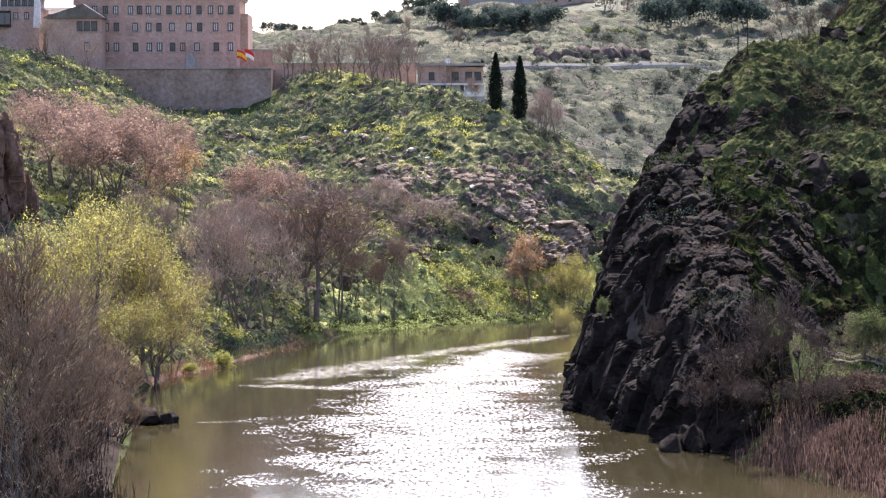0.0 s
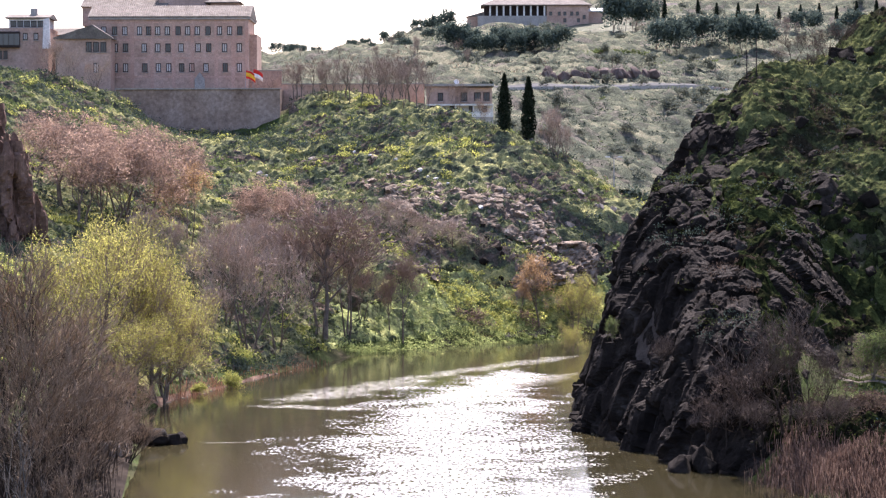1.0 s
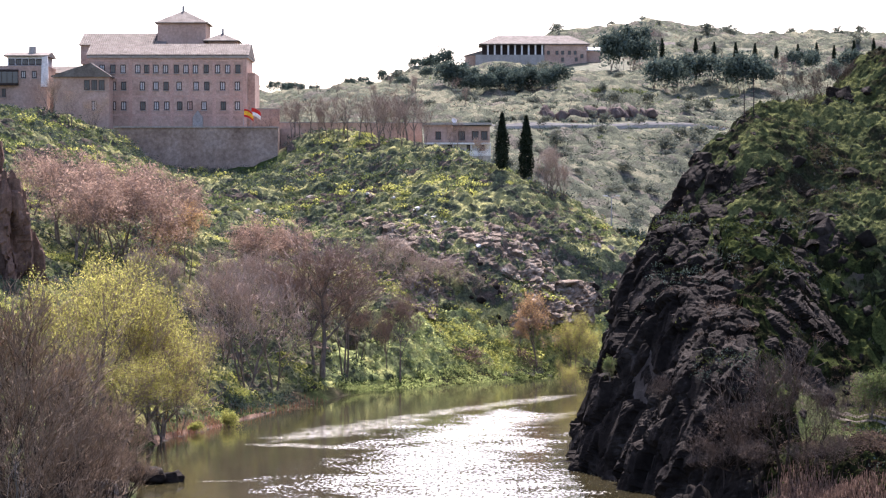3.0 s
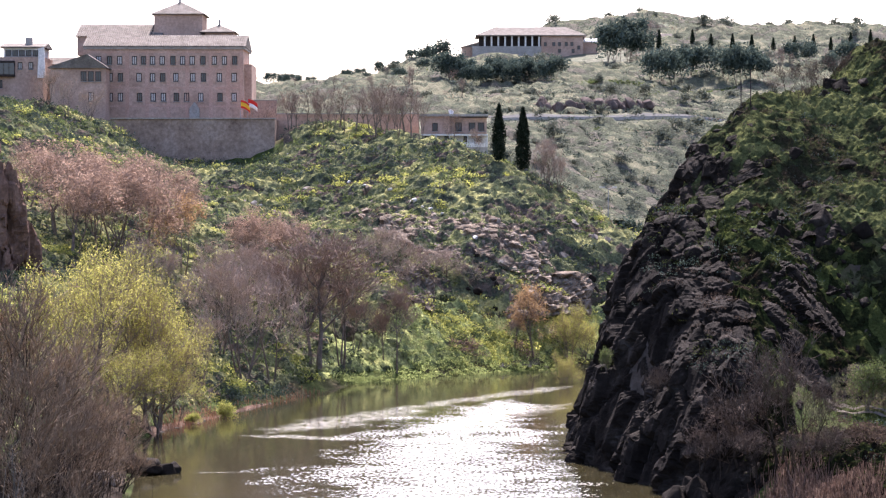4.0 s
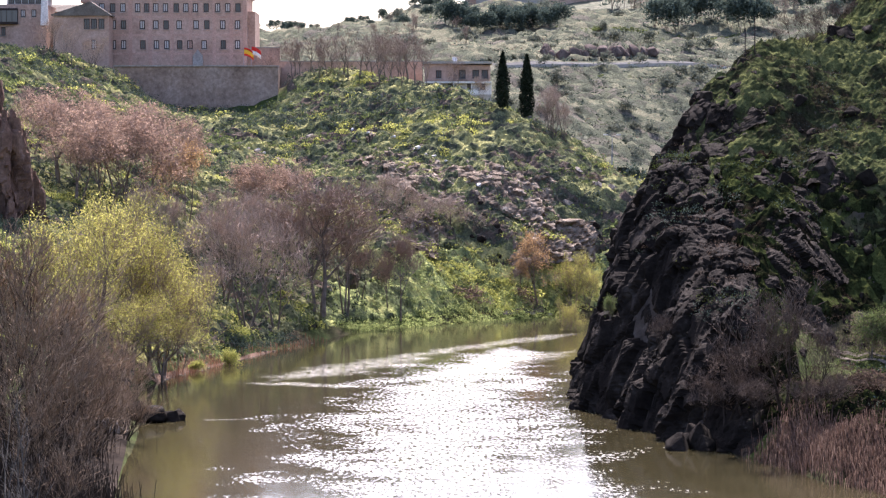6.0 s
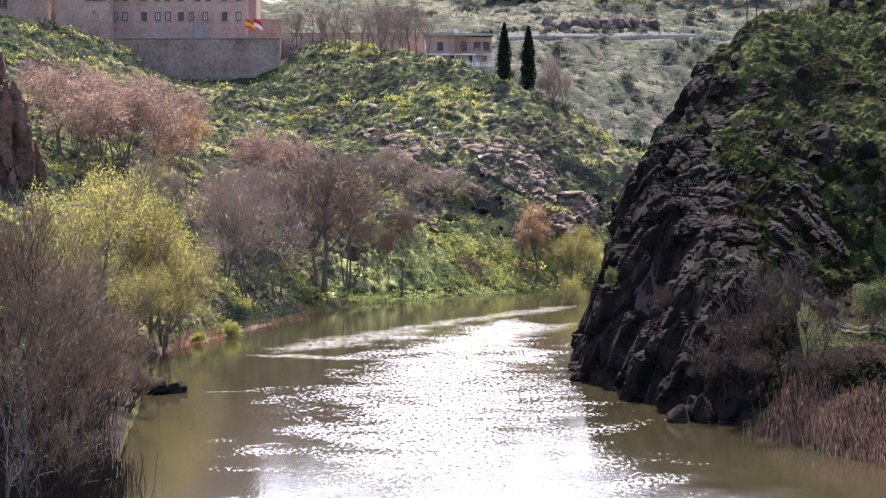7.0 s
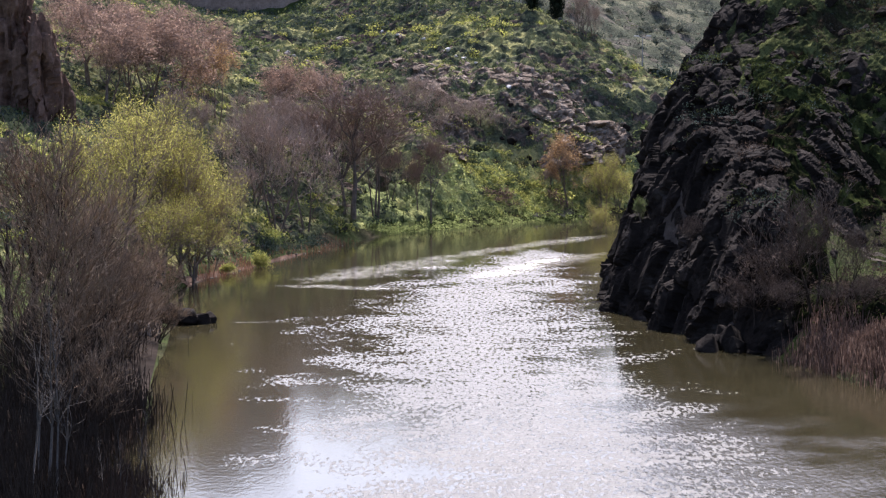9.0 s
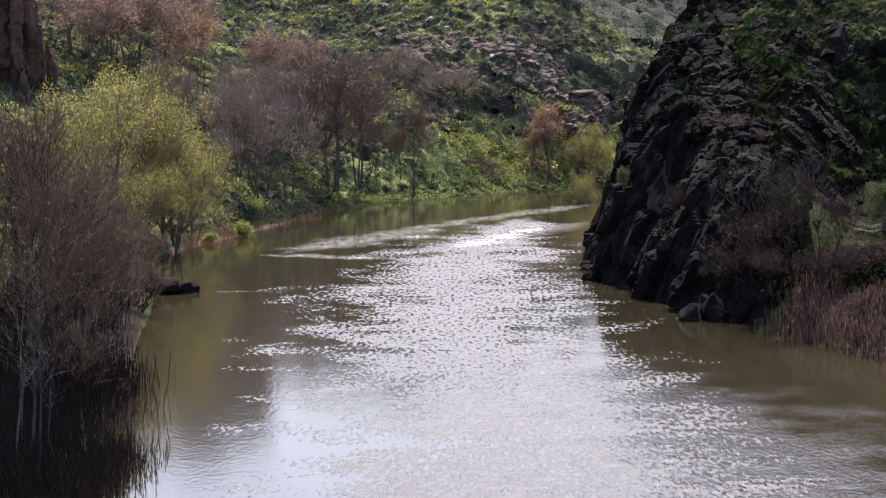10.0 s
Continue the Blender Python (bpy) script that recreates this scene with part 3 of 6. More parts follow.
def rock_sheet(name, foot, inward, reach, step, material, label, block=(1.9, 1.9, 4.0), swell=1.0, top_fade=6.0, soil=1.0, kind="structure", category="cliff", proud=0.3, start=1.5):
    """A jointed rock face that follows the land from a foot line inwards: blocks stand proud or back, with open joints."""
    f = np.array(foot, dtype=float)
    seg = np.hypot(*np.diff(f, axis=0).T)
    s = np.concatenate([[0], np.cumsum(seg)])
    ss = np.arange(0, s[-1], step)
    fx, fy = np.interp(ss, s, f[:, 0]), np.interp(ss, s, f[:, 1])
    n = np.array(inward, dtype=float)
    ix, iy = np.interp(ss, s, n[:, 0]) - fx, np.interp(ss, s, n[:, 1]) - fy
    ln = np.hypot(ix, iy)
    ix, iy = ix / ln, iy / ln
    rows = []
    count = int(reach / step * 1.4)
    for k in range(len(ss)):
        d = np.linspace(-start, min(reach, ln[k]), 300)
        px, py = fx[k] + ix[k] * d, fy[k] + iy[k] * d
        pz = ground_height(px, py)
        arc = np.concatenate([[0], np.cumsum(np.sqrt(np.diff(d) ** 2 + np.diff(pz) ** 2))])
        t = np.linspace(0, arc[-1], count)
        rows.append(np.stack([np.interp(t, arc, px), np.interp(t, arc, py), np.interp(t, arc, pz)], -1))
    g = np.array(rows)
    for _ in range(8):
        g[1:-1] = (g[:-2] + 2 * g[1:-1] + g[2:]) / 4
        g[:, 1:-1] = (g[:, :-2] + 2 * g[:, 1:-1] + g[:, 2:]) / 4
    du, dv = np.gradient(g, axis=0), np.gradient(g, axis=1)
    nrm = np.cross(du, dv)
    nrm /= np.linalg.norm(nrm, axis=-1, keepdims=True) + 1e-9
    nrm *= np.sign((nrm[..., 2:3]).mean() + 1e-9)
    for _ in range(30):
        nrm[1:-1] = (nrm[:-2] + 2 * nrm[1:-1] + nrm[2:]) / 4
        nrm[:, 1:-1] = (nrm[:, :-2] + 2 * nrm[:, 1:-1] + nrm[:, 2:]) / 4
    nrm[..., 2] *= 0.4
    p = g.reshape(-1, 3)
    q = np.stack([p[:, 0] - 0.12 * p[:, 2], p[:, 1] - 0.15 * p[:, 2], p[:, 2] + 0.3 * p[:, 0]], -1)
    a1, a2, own = cells(q / np.array(block))
    b1, b2, own2 = cells(q / (np.array(block) * np.array([1.0, 1.0, 1.9])) * 2.4 + 11.3, 5)
    c1, c2, own3 = cells(q / (np.array(block) * 3.1) + 4.7, 9)
    off = swell * (1.0 * (own3 - 0.35) + 1.15 * (own - 0.4) + 0.30 * (own2 - 0.5) - 0.55 * np.clip(1 - (a2 - a1) / 0.10, 0, 1) - 0.16 * np.clip(1 - (b2 - b1) / 0.10, 0, 1))
    fade = np.ones(g.shape[:2])
    fade *= np.clip(np.arange(len(ss))[:, None] * step / 3, 0, 1) * np.clip((len(ss) - 1 - np.arange(len(ss)))[:, None] * step / 3, 0, 1)
    up = np.clip((count - 1 - np.arange(count))[None] / (count * top_fade / reach), 0, 1)
    fade = fade * up
    patch = RELIEF(p[:, 0] * 0.6 + p[:, 2] * 0.3, p[:, 1] * 0.6).reshape(fade.shape)
    slope = np.linalg.norm(np.diff(g[..., :2], axis=1, append=g[:, -1:, :2] + 1e-3), axis=-1) / (np.abs(np.diff(g[..., 2], axis=1, append=g[:, -1:, 2])) + 1e-3)
    bury = soil * np.clip((slope - 1.3 + 0.7 * patch) * 1.2, 0, 1.4) + (1 - soil) * np.clip(0.9 * patch, 0, 1.0)
    out = p + nrm.reshape(-1, 3) * (off * fade.ravel() + proud * fade.ravel() - 0.9 * (1 - fade.ravel()) - bury.ravel() * fade.ravel())[:, None]
    ob = new(name, mesh_of(name, out, sheet_faces(count, len(ss)), material, False))
    return tagged(ob, label, category, kind=kind)


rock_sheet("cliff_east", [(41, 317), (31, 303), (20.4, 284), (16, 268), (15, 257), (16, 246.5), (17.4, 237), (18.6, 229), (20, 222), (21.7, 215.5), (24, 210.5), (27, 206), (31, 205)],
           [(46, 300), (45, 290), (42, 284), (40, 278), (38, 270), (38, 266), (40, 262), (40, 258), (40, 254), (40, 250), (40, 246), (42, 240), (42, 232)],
           42, 0.34, M_CLIFF, "fissured rock cliff dropping into the river, shade in its tone", (2.6, 2.6, 7.0), 1.55, 6.0, 0.3, proud=-0.35, start=4.5)

for foot, inward, reach in (
        (((-14.1, 411.5), (-7.5, 395.5), (-1.2, 391.8), (6.7, 391.0)), ((-12.8, 423.5), (-7.9, 416.2), (-0.4, 406.2), (8.7, 401.2)), 16),
        (((3.2, 394.8), (10.2, 391.8), (20.1, 394.5)), ((4.2, 405.8), (10.5, 403.8), (19.6, 404.0)), 15),
        (((9.1, 380.0), (13.5, 384.5), (18.8, 387.0), (25.7, 392.0)), ((8.3, 385.0), (13.8, 392.8), (19.2, 394.2), (26.6, 400.0)), 13),
        (((-12.0, 371.5), (-6.9, 366.5), (0.5, 377.2)), ((-12.8, 395.5), (-7.4, 391.5), (0.5, 390.2)), 16),
        (((-33.0, 402.5), (-28.5, 404.0), (-24.3, 409.8)), ((-33.4, 419.2), (-29.6, 419.2), (-25.2, 424.8)), 9)):
    rock_sheet("rock_ledge", foot, inward, reach, 0.42, M_OUTCROP, "jagged grey-brown rock ledge breaking through the hillside", (1.7, 1.7, 3.8), 1.4, 2.0, 0.0, "", "rock", 1.0)

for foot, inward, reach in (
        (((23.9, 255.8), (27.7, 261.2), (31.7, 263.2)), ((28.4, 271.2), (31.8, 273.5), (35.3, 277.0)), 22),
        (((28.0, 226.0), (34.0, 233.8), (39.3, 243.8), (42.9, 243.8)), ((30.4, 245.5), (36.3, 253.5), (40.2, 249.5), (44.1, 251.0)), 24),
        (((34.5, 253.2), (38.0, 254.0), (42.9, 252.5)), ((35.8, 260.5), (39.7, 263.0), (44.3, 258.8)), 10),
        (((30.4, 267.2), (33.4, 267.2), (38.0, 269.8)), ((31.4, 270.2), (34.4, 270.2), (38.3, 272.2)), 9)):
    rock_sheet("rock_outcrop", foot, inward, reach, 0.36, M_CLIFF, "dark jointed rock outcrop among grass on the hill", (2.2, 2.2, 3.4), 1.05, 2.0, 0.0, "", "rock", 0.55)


def angular_rock(seed, material, flat=0.7):
    rng = random.Random(seed)
    bm = bmesh.new()
    for _ in range(16):
        v = Vector((rng.gauss(0, 1), rng.gauss(0, 1), rng.gauss(0, 1))).normalized()
        v = Vector((v.x * rng.uniform(0.8, 1.1), v.y * rng.uniform(0.8, 1.1), v.z * flat * rng.uniform(0.8, 1.1)))
        bm.verts.new(v)
    bmesh.ops.convex_hull(bm, input=bm.verts[:])
    loose = [v for v in bm.verts if not v.link_faces]
    bmesh.ops.delete(bm, geom=loose, context="VERTS")
    bmesh.ops.bevel(bm, geom=bm.edges[:], offset=0.06, segments=1, affect="EDGES")
    bmesh.ops.recalc_face_normals(bm, faces=bm.faces[:])
    me = bpy.data.meshes.new("rock")
    bm.to_mesh(me)
    bm.free()
    me.materials.append(material)
    return me


ROCKS = [angular_rock(i, M_ROCK, 0.65 + 0.1 * (i % 4)) for i in range(7)]
M_CUTTING = patchy("cut_rock", [(0.085, 0.062, 0.052), (0.15, 0.115, 0.098)], 0.5, 0.9, 0.8, 0.2, 5)
CUTTING_ROCKS = [angular_rock(80 + i, M_CUTTING, 0.8) for i in range(4)]
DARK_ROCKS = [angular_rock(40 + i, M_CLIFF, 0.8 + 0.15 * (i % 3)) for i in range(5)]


def rock_at(x, y, size, seed, meshes=ROCKS, name="rock", label="pale weathered rock sticking out of the slope", group="hillside rocks", lift=0.15, tall=1.0):
    rng = random.Random(seed)
    ob = new(name, meshes[seed % len(meshes)])
    z = max(height(x, y), -0.2) + size * lift
    ob.matrix_world = pose(x, y, z, rng.uniform(-15, 15), rng.uniform(-15, 15), rng.uniform(0, 360)) @ Matrix.Diagonal((size * rng.uniform(0.8, 1.3), size * rng.uniform(0.7, 1.0), size * rng.uniform(0.75, 1.1) * tall, 1))
    return tagged(ob, label, "rock", group)


def rock_band(x0, y0, x1, y1, count, spread, low, high, seed, meshes=ROCKS, **more):
    rng = random.Random(seed)
    for i in range(count):
        t = rng.random()
        s = low + (high - low) * rng.random() ** 2.2
        rock_at(x0 + (x1 - x0) * t + rng.gauss(0, spread), y0 + (y1 - y0) * t + rng.gauss(0, spread), s, seed * 100 + i, meshes, **more)


rock_band(-13.6, 419.2, 6.7, 394.8, 30, 3.0, 0.25, 0.9, 1)
rock_band(-9.6, 409.8, 5.0, 395.8, 26, 3.0, 0.25, 0.9, 2)
rock_band(4.2, 402.8, 19.5, 400.5, 18, 2.5, 0.3, 1.0, 3, tall=1.3)
rock_band(10.1, 386.0, 27.3, 396.8, 12, 2.2, 0.4, 1.1, 4, DARK_ROCKS, label="dark rock outcrop on the grassy slope", tall=1.5)
rock_band(-13.0, 400.8, -2.1, 386.8, 10, 2.0, 0.4, 1.1, 5, DARK_ROCKS, label="dark rock outcrop on the grassy slope", tall=1.4)
rock_band(5.8, 391.0, 8.2, 382.0, 10, 2.0, 0.4, 1.1, 6, DARK_ROCKS, label="dark rock outcrop on the grassy slope", tall=1.4)
PALE_ROCKS = [angular_rock(60 + i, M_PALEROCK, 0.7) for i in range(3)]
for i, (x, y, s) in enumerate(((-3.9, 409.2, 0.75), (-7.9, 416.0, 0.5), (-12.1, 418.5, 0.5), (-1.1, 405.8, 0.5), (0.9, 404.0, 0.5), (-2.4, 406.8, 0.4), (6.0, 395.0, 0.6), (-29.3, 414.5, 0.8), (-30.4, 416.8, 0.6), (-14.9, 424.0, 0.4), (-27.0, 455.0, 0.4))):
    rock_at(x, y, s, 300 + i, PALE_ROCKS, "rock", "white sunlit rock among the shrubs", "pale hillside rocks", 1.1)
rock_band(-32.2, 416.8, -28.4, 415.8, 6, 0.8, 0.6, 1.3, 7)
rock_band(-26.8, 420.2, -17.7, 426.8, 10, 2.5, 0.4, 1.1, 8)
rock_band(-30.4, 273.2, -25.3, 292.8, 26, 0.5, 0.15, 0.5, 9, label="small pale stone on the muddy bank", group="bank stones")
rock_band(-24.5, 299.0, -16.4, 325.2, 22, 0.5, 0.12, 0.45, 10, label="small pale stone on the muddy bank", group="bank stones")
rock_band(21.5, 404.5, 27.5, 408.5, 12, 1.4, 0.6, 1.4, 20, label="grey-brown rock on the grassy crest", lift=0.0)
rock_band(34.2, 278.8, 27.8, 271.0, 10, 1.0, 0.5, 1.3, 12, DARK_ROCKS, label="dark boulder on the cliff's edge", group="cliff boulders")
rock_band(33.2, 261.0, 40.1, 249.0, 10, 4.0, 0.4, 1.2, 13, DARK_ROCKS, label="dark boulder on the grassy hillside", group="cliff boulders")
rock_band(29.3, 252.5, 42.8, 252.0, 16, 2.5, 0.4, 1.4, 17, DARK_ROCKS, label="dark boulder on the grassy hillside", group="cliff boulders", lift=0.1, tall=1.2)
rock_band(29.3, 238.8, 43.0, 246.2, 16, 3.0, 0.4, 1.4, 18, DARK_ROCKS, label="dark boulder on the grassy hillside", group="cliff boulders", lift=0.1, tall=1.2)
rock_band(34.0, 271.5, 46.3, 265.2, 14, 2.5, 0.4, 1.2, 19, DARK_ROCKS, label="dark boulder on the grassy hillside", group="cliff boulders", lift=0.1)
rock_band(45.5, 290.5, 50.8, 288.2, 8, 1.2, 0.8, 1.6, 14, DARK_ROCKS, label="dark boulder on the cliff's edge", group="cliff boulders")
rock_band(19.3, 216.8, 22.3, 208.0, 12, 0.8, 0.5, 1.6, 15, DARK_ROCKS, label="dark fallen block at the cliff's foot", group="cliff boulders", tall=1.3)
rock_band(26.0, 630.0, 53.5, 644.0, 64, 0.9, 1.3, 2.6, 16, CUTTING_ROCKS, label="reddish-brown rock of the cutting above the far road", group="road cutting rocks", lift=0.55, tall=1.2)
rock_at(23.4, 263.5, 1.2, 990, DARK_ROCKS, "rock_nose", "dark rock nose jutting from the cliff's shoulder", "cliff boulders", 0.35)
for i, (dx, s) in enumerate(((-0.3, 1.7), (1.2, 1.3), (-2.0, 1.5), (0.4, 1.2), (1.9, 1.0))):
    rock_at(-26.29 + dx, 231.0 + 0.3 * i, s, 900 + i, DARK_ROCKS, "boulder", "dark boulder at the water's edge", "waterside boulders", 0.35)
for i, (dx, s) in enumerate(((0, 1.2), (1.1, 0.8), (-1.4, 1.2))):
    rock_at(-28.75 + dx, 217.0 + 0.6 * i, s, 920 + i, ROCKS, "boulder", "pale sunlit boulder at the water's edge", "waterside boulders", 0.35)


def rock_pillar(cx, cy, zb, zt, wide, seed):
    """A leaning jointed stack of red rock."""
    fs = []
    rows, cols = 60, 48
    p = []
    for i in range(rows):
        t = i / (rows - 1)
        for j in range(cols):
            an = math.tau * j / cols
            r = wide * (1 - 0.38 * t + 0.22 * math.sin(3 * an + 2 * t + seed) * (1 - 0.4 * t))
            p.append((cx - 1.2 * t + r * 0.85 * math.cos(an), cy + r * math.sin(an), zb + (zt - zb) * t))
    p = np.array(p)
    a1, a2, own = cells(p / np.array([1.4, 1.4, 6.0]), seed)
    b1, b2, own2 = cells(p / np.array([0.6, 0.6, 1.8]), 4)
    ctr = np.stack([np.full(len(p), cx) - 1.2 * (p[:, 2] - zb) / (zt - zb), np.full(len(p), cy), p[:, 2]], -1)
    d = p - ctr
    d /= np.linalg.norm(d, axis=1, keepdims=True) + 1e-9
    top = np.clip((zt - p[:, 2]) / 3, 0.25, 1)
    off = 1.8 * (own - 0.5) + 0.7 * (own2 - 0.5) - 0.6 * np.clip(1 - (a2 - a1) / 0.12, 0, 1)
    p = p + d * (off * top)[:, None]
    p[:, 2] += np.where(top < 1, (own - 0.5) * 3.0, 0)
    for i in range(rows - 1):
        for j in range(cols):
            k = (j + 1) % cols
            fs.append((i * cols + j, i * cols + k, (i + 1) * cols + k, (i + 1) * cols + j))
    n = len(p)
    p = np.vstack([p, [[cx - 1.2, cy, zt - 0.5]]])
    last = (rows - 1) * cols
    fs += [(last + j, last + (j + 1) % cols, n, n) for j in range(cols)]
    me = bpy.data.meshes.new("rock_pillar")
    me.from_pydata([tuple(v) for v in p], [], [f if f[2] != f[3] else f[:3] for f in fs])
    me.materials.append(M_REDROCK)
    return tagged(new("rock_pillar", me), "tall fissured reddish rock stack on the slope", "rock")


rock_pillar(-54.07, 302.0, 8.0, 32.61, 4.6, 3)
rock_pillar(-50.20, 298.0, 8.0, 28.49, 2.3, 6)
rock_pillar(-48.60, 300.0, 8.0, 21.5, 2.2, 8)


# ---- plants ----
L_GREEN = leafy("scrub_green", [(0.062, 0.082, 0.032), (0.10, 0.125, 0.045), (0.15, 0.175, 0.062), (0.08, 0.10, 0.045)], 0.35)
L_YELLOW = leafy("fresh_yellow_green", [(0.23, 0.25, 0.06), (0.33, 0.335, 0.085), (0.44, 0.42, 0.12), (0.18, 0.205, 0.055)], 0.5)
L_DARK = leafy("dark_blue_green", [(0.030, 0.042, 0.028), (0.052, 0.07, 0.048), (0.10, 0.12, 0.10), (0.04, 0.055, 0.035)], 0.2)
L_DRY = leafy("dry_brush", [(0.11, 0.075, 0.055), (0.17, 0.12, 0.09), (0.22, 0.16, 0.12)], 0.3)
L_OLIVE = leafy("olive_scrub", [(0.10, 0.108, 0.08), (0.14, 0.15, 0.11), (0.18, 0.185, 0.14), (0.08, 0.09, 0.068)], 0.25)
# Grass leaves of the east hill, darkened for the slope's shade.
L_DULL = leafy("shaded_hill_grass", [(0.035, 0.05, 0.014), (0.055, 0.07, 0.02), (0.085, 0.10, 0.028), (0.045, 0.055, 0.02)], 0.3)
# L_DRY again in lower tones, for brush standing in shade.
L_DRYDARK = leafy("shaded_dry_brush", [(0.05, 0.036, 0.027), (0.08, 0.058, 0.044), (0.11, 0.08, 0.06)], 0.25)
# Far evergreens get a bluish lift in colour in place of haze.
L_FAR = leafy("hazed_evergreen", [(0.048, 0.064, 0.052), (0.070, 0.092, 0.074), (0.10, 0.125, 0.10)], 0.25)
L_WILLOW = leafy("willow_catkins", [(0.25, 0.235, 0.06), (0.34, 0.31, 0.085), (0.43, 0.39, 0.115), (0.17, 0.17, 0.05)], 0.5)
L_PINK = leafy("last_years_seed_heads", [(0.21, 0.135, 0.098), (0.30, 0.205, 0.15), (0.38, 0.27, 0.20)], 0.35)
L_ORANGE = leafy("tawny_leaves", [(0.24, 0.14, 0.06), (0.34, 0.21, 0.10), (0.40, 0.28, 0.15)], 0.45)
L_CYPRESS = leafy("cypress_green", [(0.014, 0.020, 0.012), (0.022, 0.030, 0.018), (0.034, 0.042, 0.026)], 0.1)
L_RUST = leafy("rust_stalks", [(0.16, 0.075, 0.045), (0.22, 0.11, 0.07), (0.28, 0.16, 0.11)], 0.3)
# Reed tones lowered to stand in for the cliff's shade.
L_REED = leafy("dry_reed", [(0.095, 0.06, 0.046), (0.14, 0.09, 0.068), (0.21, 0.145, 0.108)], 0.25)
L_GRASS = leafy("bank_grass", [(0.15, 0.19, 0.07), (0.29, 0.34, 0.12), (0.44, 0.46, 0.17)], 0.55)
M_TWIG = patchy("brown_twigs", [(0.20, 0.145, 0.115), (0.30, 0.22, 0.175)], 1.0, 0.9, 0.2, 0.01)
M_GREYTWIG = patchy("grey_mauve_twigs", [(0.29, 0.22, 0.172), (0.40, 0.31, 0.245)], 1.0, 0.9, 0.2, 0.01)
# Stem and brush tones lowered to carry the near bank's shade.
M_GLOOM = patchy("shade_toned_stems", [(0.030, 0.022, 0.016), (0.060, 0.045, 0.034)], 1.0, 0.9, 0.2, 0.01)
M_NEARBRUSH = patchy("shade_toned_brush", [(0.040, 0.028, 0.021), (0.085, 0.058, 0.042)], 1.0, 0.9, 0.2, 0.01)
# Twigs darkened for the bank below the cliff, where no shade is cast.
M_DUSKTWIG = patchy("shade_toned_twigs", [(0.085, 0.062, 0.047), (0.145, 0.107, 0.082)], 1.0, 0.9, 0.2, 0.01)
M_DARKTWIG = patchy("dark_twigs", [(0.24, 0.172, 0.112), (0.37, 0.27, 0.18)], 1.0, 0.9, 0.2, 0.01)


def unit(rng, n):
    v = rng.normal(size=(n, 3))
    return v / (np.linalg.norm(v, axis=1, keepdims=True) + 1e-9)


def leaf_quads(rng, centres, size, out=None, long=1.5):
    """One bent leaf-like quad at each centre; size is an array."""
    n = len(centres)
    a = unit(rng, n)
    if out is not None:
        a = a + 0.9 * np.cross(out, unit(rng, n))
        a /= np.linalg.norm(a, axis=1, keepdims=True) + 1e-9
    b = np.cross(a, unit(rng, n))
    b /= np.linalg.norm(b, axis=1, keepdims=True) + 1e-9
    s = np.asarray(size)[:, None]
    v = np.stack([centres - a * s * long, centres + b * s * 0.6, centres + a * s * long, centres - b * s * 0.6], 1)
    return v.reshape(-1, 3), np.arange(n * 4).reshape(-1, 4)


def scrub(name, spots, radii, leaves, leaf, material, label, seed, squat=0.62):
    """Low growth of many leaves over the slope: each plant an uneven dome."""
    rng = np.random.default_rng(seed)
    n = len(spots)
    z = ground_height(spots[:, 0], spots[:, 1]) + 0.25
    c = np.column_stack([spots, z])
    d = unit(rng, n * leaves)
    d[:, 2] = np.abs(d[:, 2])
    r = np.repeat(radii, leaves)
    lump = 1 + 0.35 * np.sin(3 * d[:, 0] + np.repeat(rng.uniform(0, 6, n), leaves)) * np.cos(4 * d[:, 1] + np.repeat(rng.uniform(0, 6, n), leaves))
    p = np.repeat(c, leaves, axis=0) + d * (r * lump * rng.uniform(0.55, 1.08, n * leaves))[:, None] * np.array([1, 1, squat])
    v, f = leaf_quads(rng, p, leaf * np.sqrt(r) * rng.uniform(0.6, 1.3, n * leaves), d)
    return tagged(new(name, mesh_of(name, v, f, material, True)), label, "shrubs", kind="stuff")


def scatter(rng, count, x0, x1, y0, y1, keep):
    out = []
    while len(out) < count:
        x, y = rng.uniform(x0, x1, 4000), rng.uniform(y0, y1, 4000)
        ok = keep(x, y)
        out += list(zip(x[ok], y[ok]))
    return np.array(out[:count])


PATCH = wave_field(21, 40, 5, 18)
rng = np.random.default_rng(7)


def on_west(x, y):
    z = west(x, y)
    return (z > 1.0) & (np.abs(x) < 0.19 * y + 3) & (east(x, y) < z) & (y < 474) & ~((x < -29) & (y > 461)) & ~((x > -5) & (x < 10) & (y > 454))


def on_east(x, y):
    z = east(x, y)
    return (z > 2.0) & (west(x, y) < z)


def on_far(x, y):
    return (np.abs(x + 10) < 0.2 * y + 20) & ~((y > 800) & (y < 862) & (x > 5) & (x < 60))


def below_road(x, y):
    return (x > 8) & (x < 0.19 * y) & (y < 700) & (np.abs(y - 606 - 0.62 * (x - 10)) > 5)


def steep_east(x, y):
    return (east(x + 1, y) - east(x - 1, y)) ** 2 + (east(x, y + 1) - east(x, y - 1)) ** 2


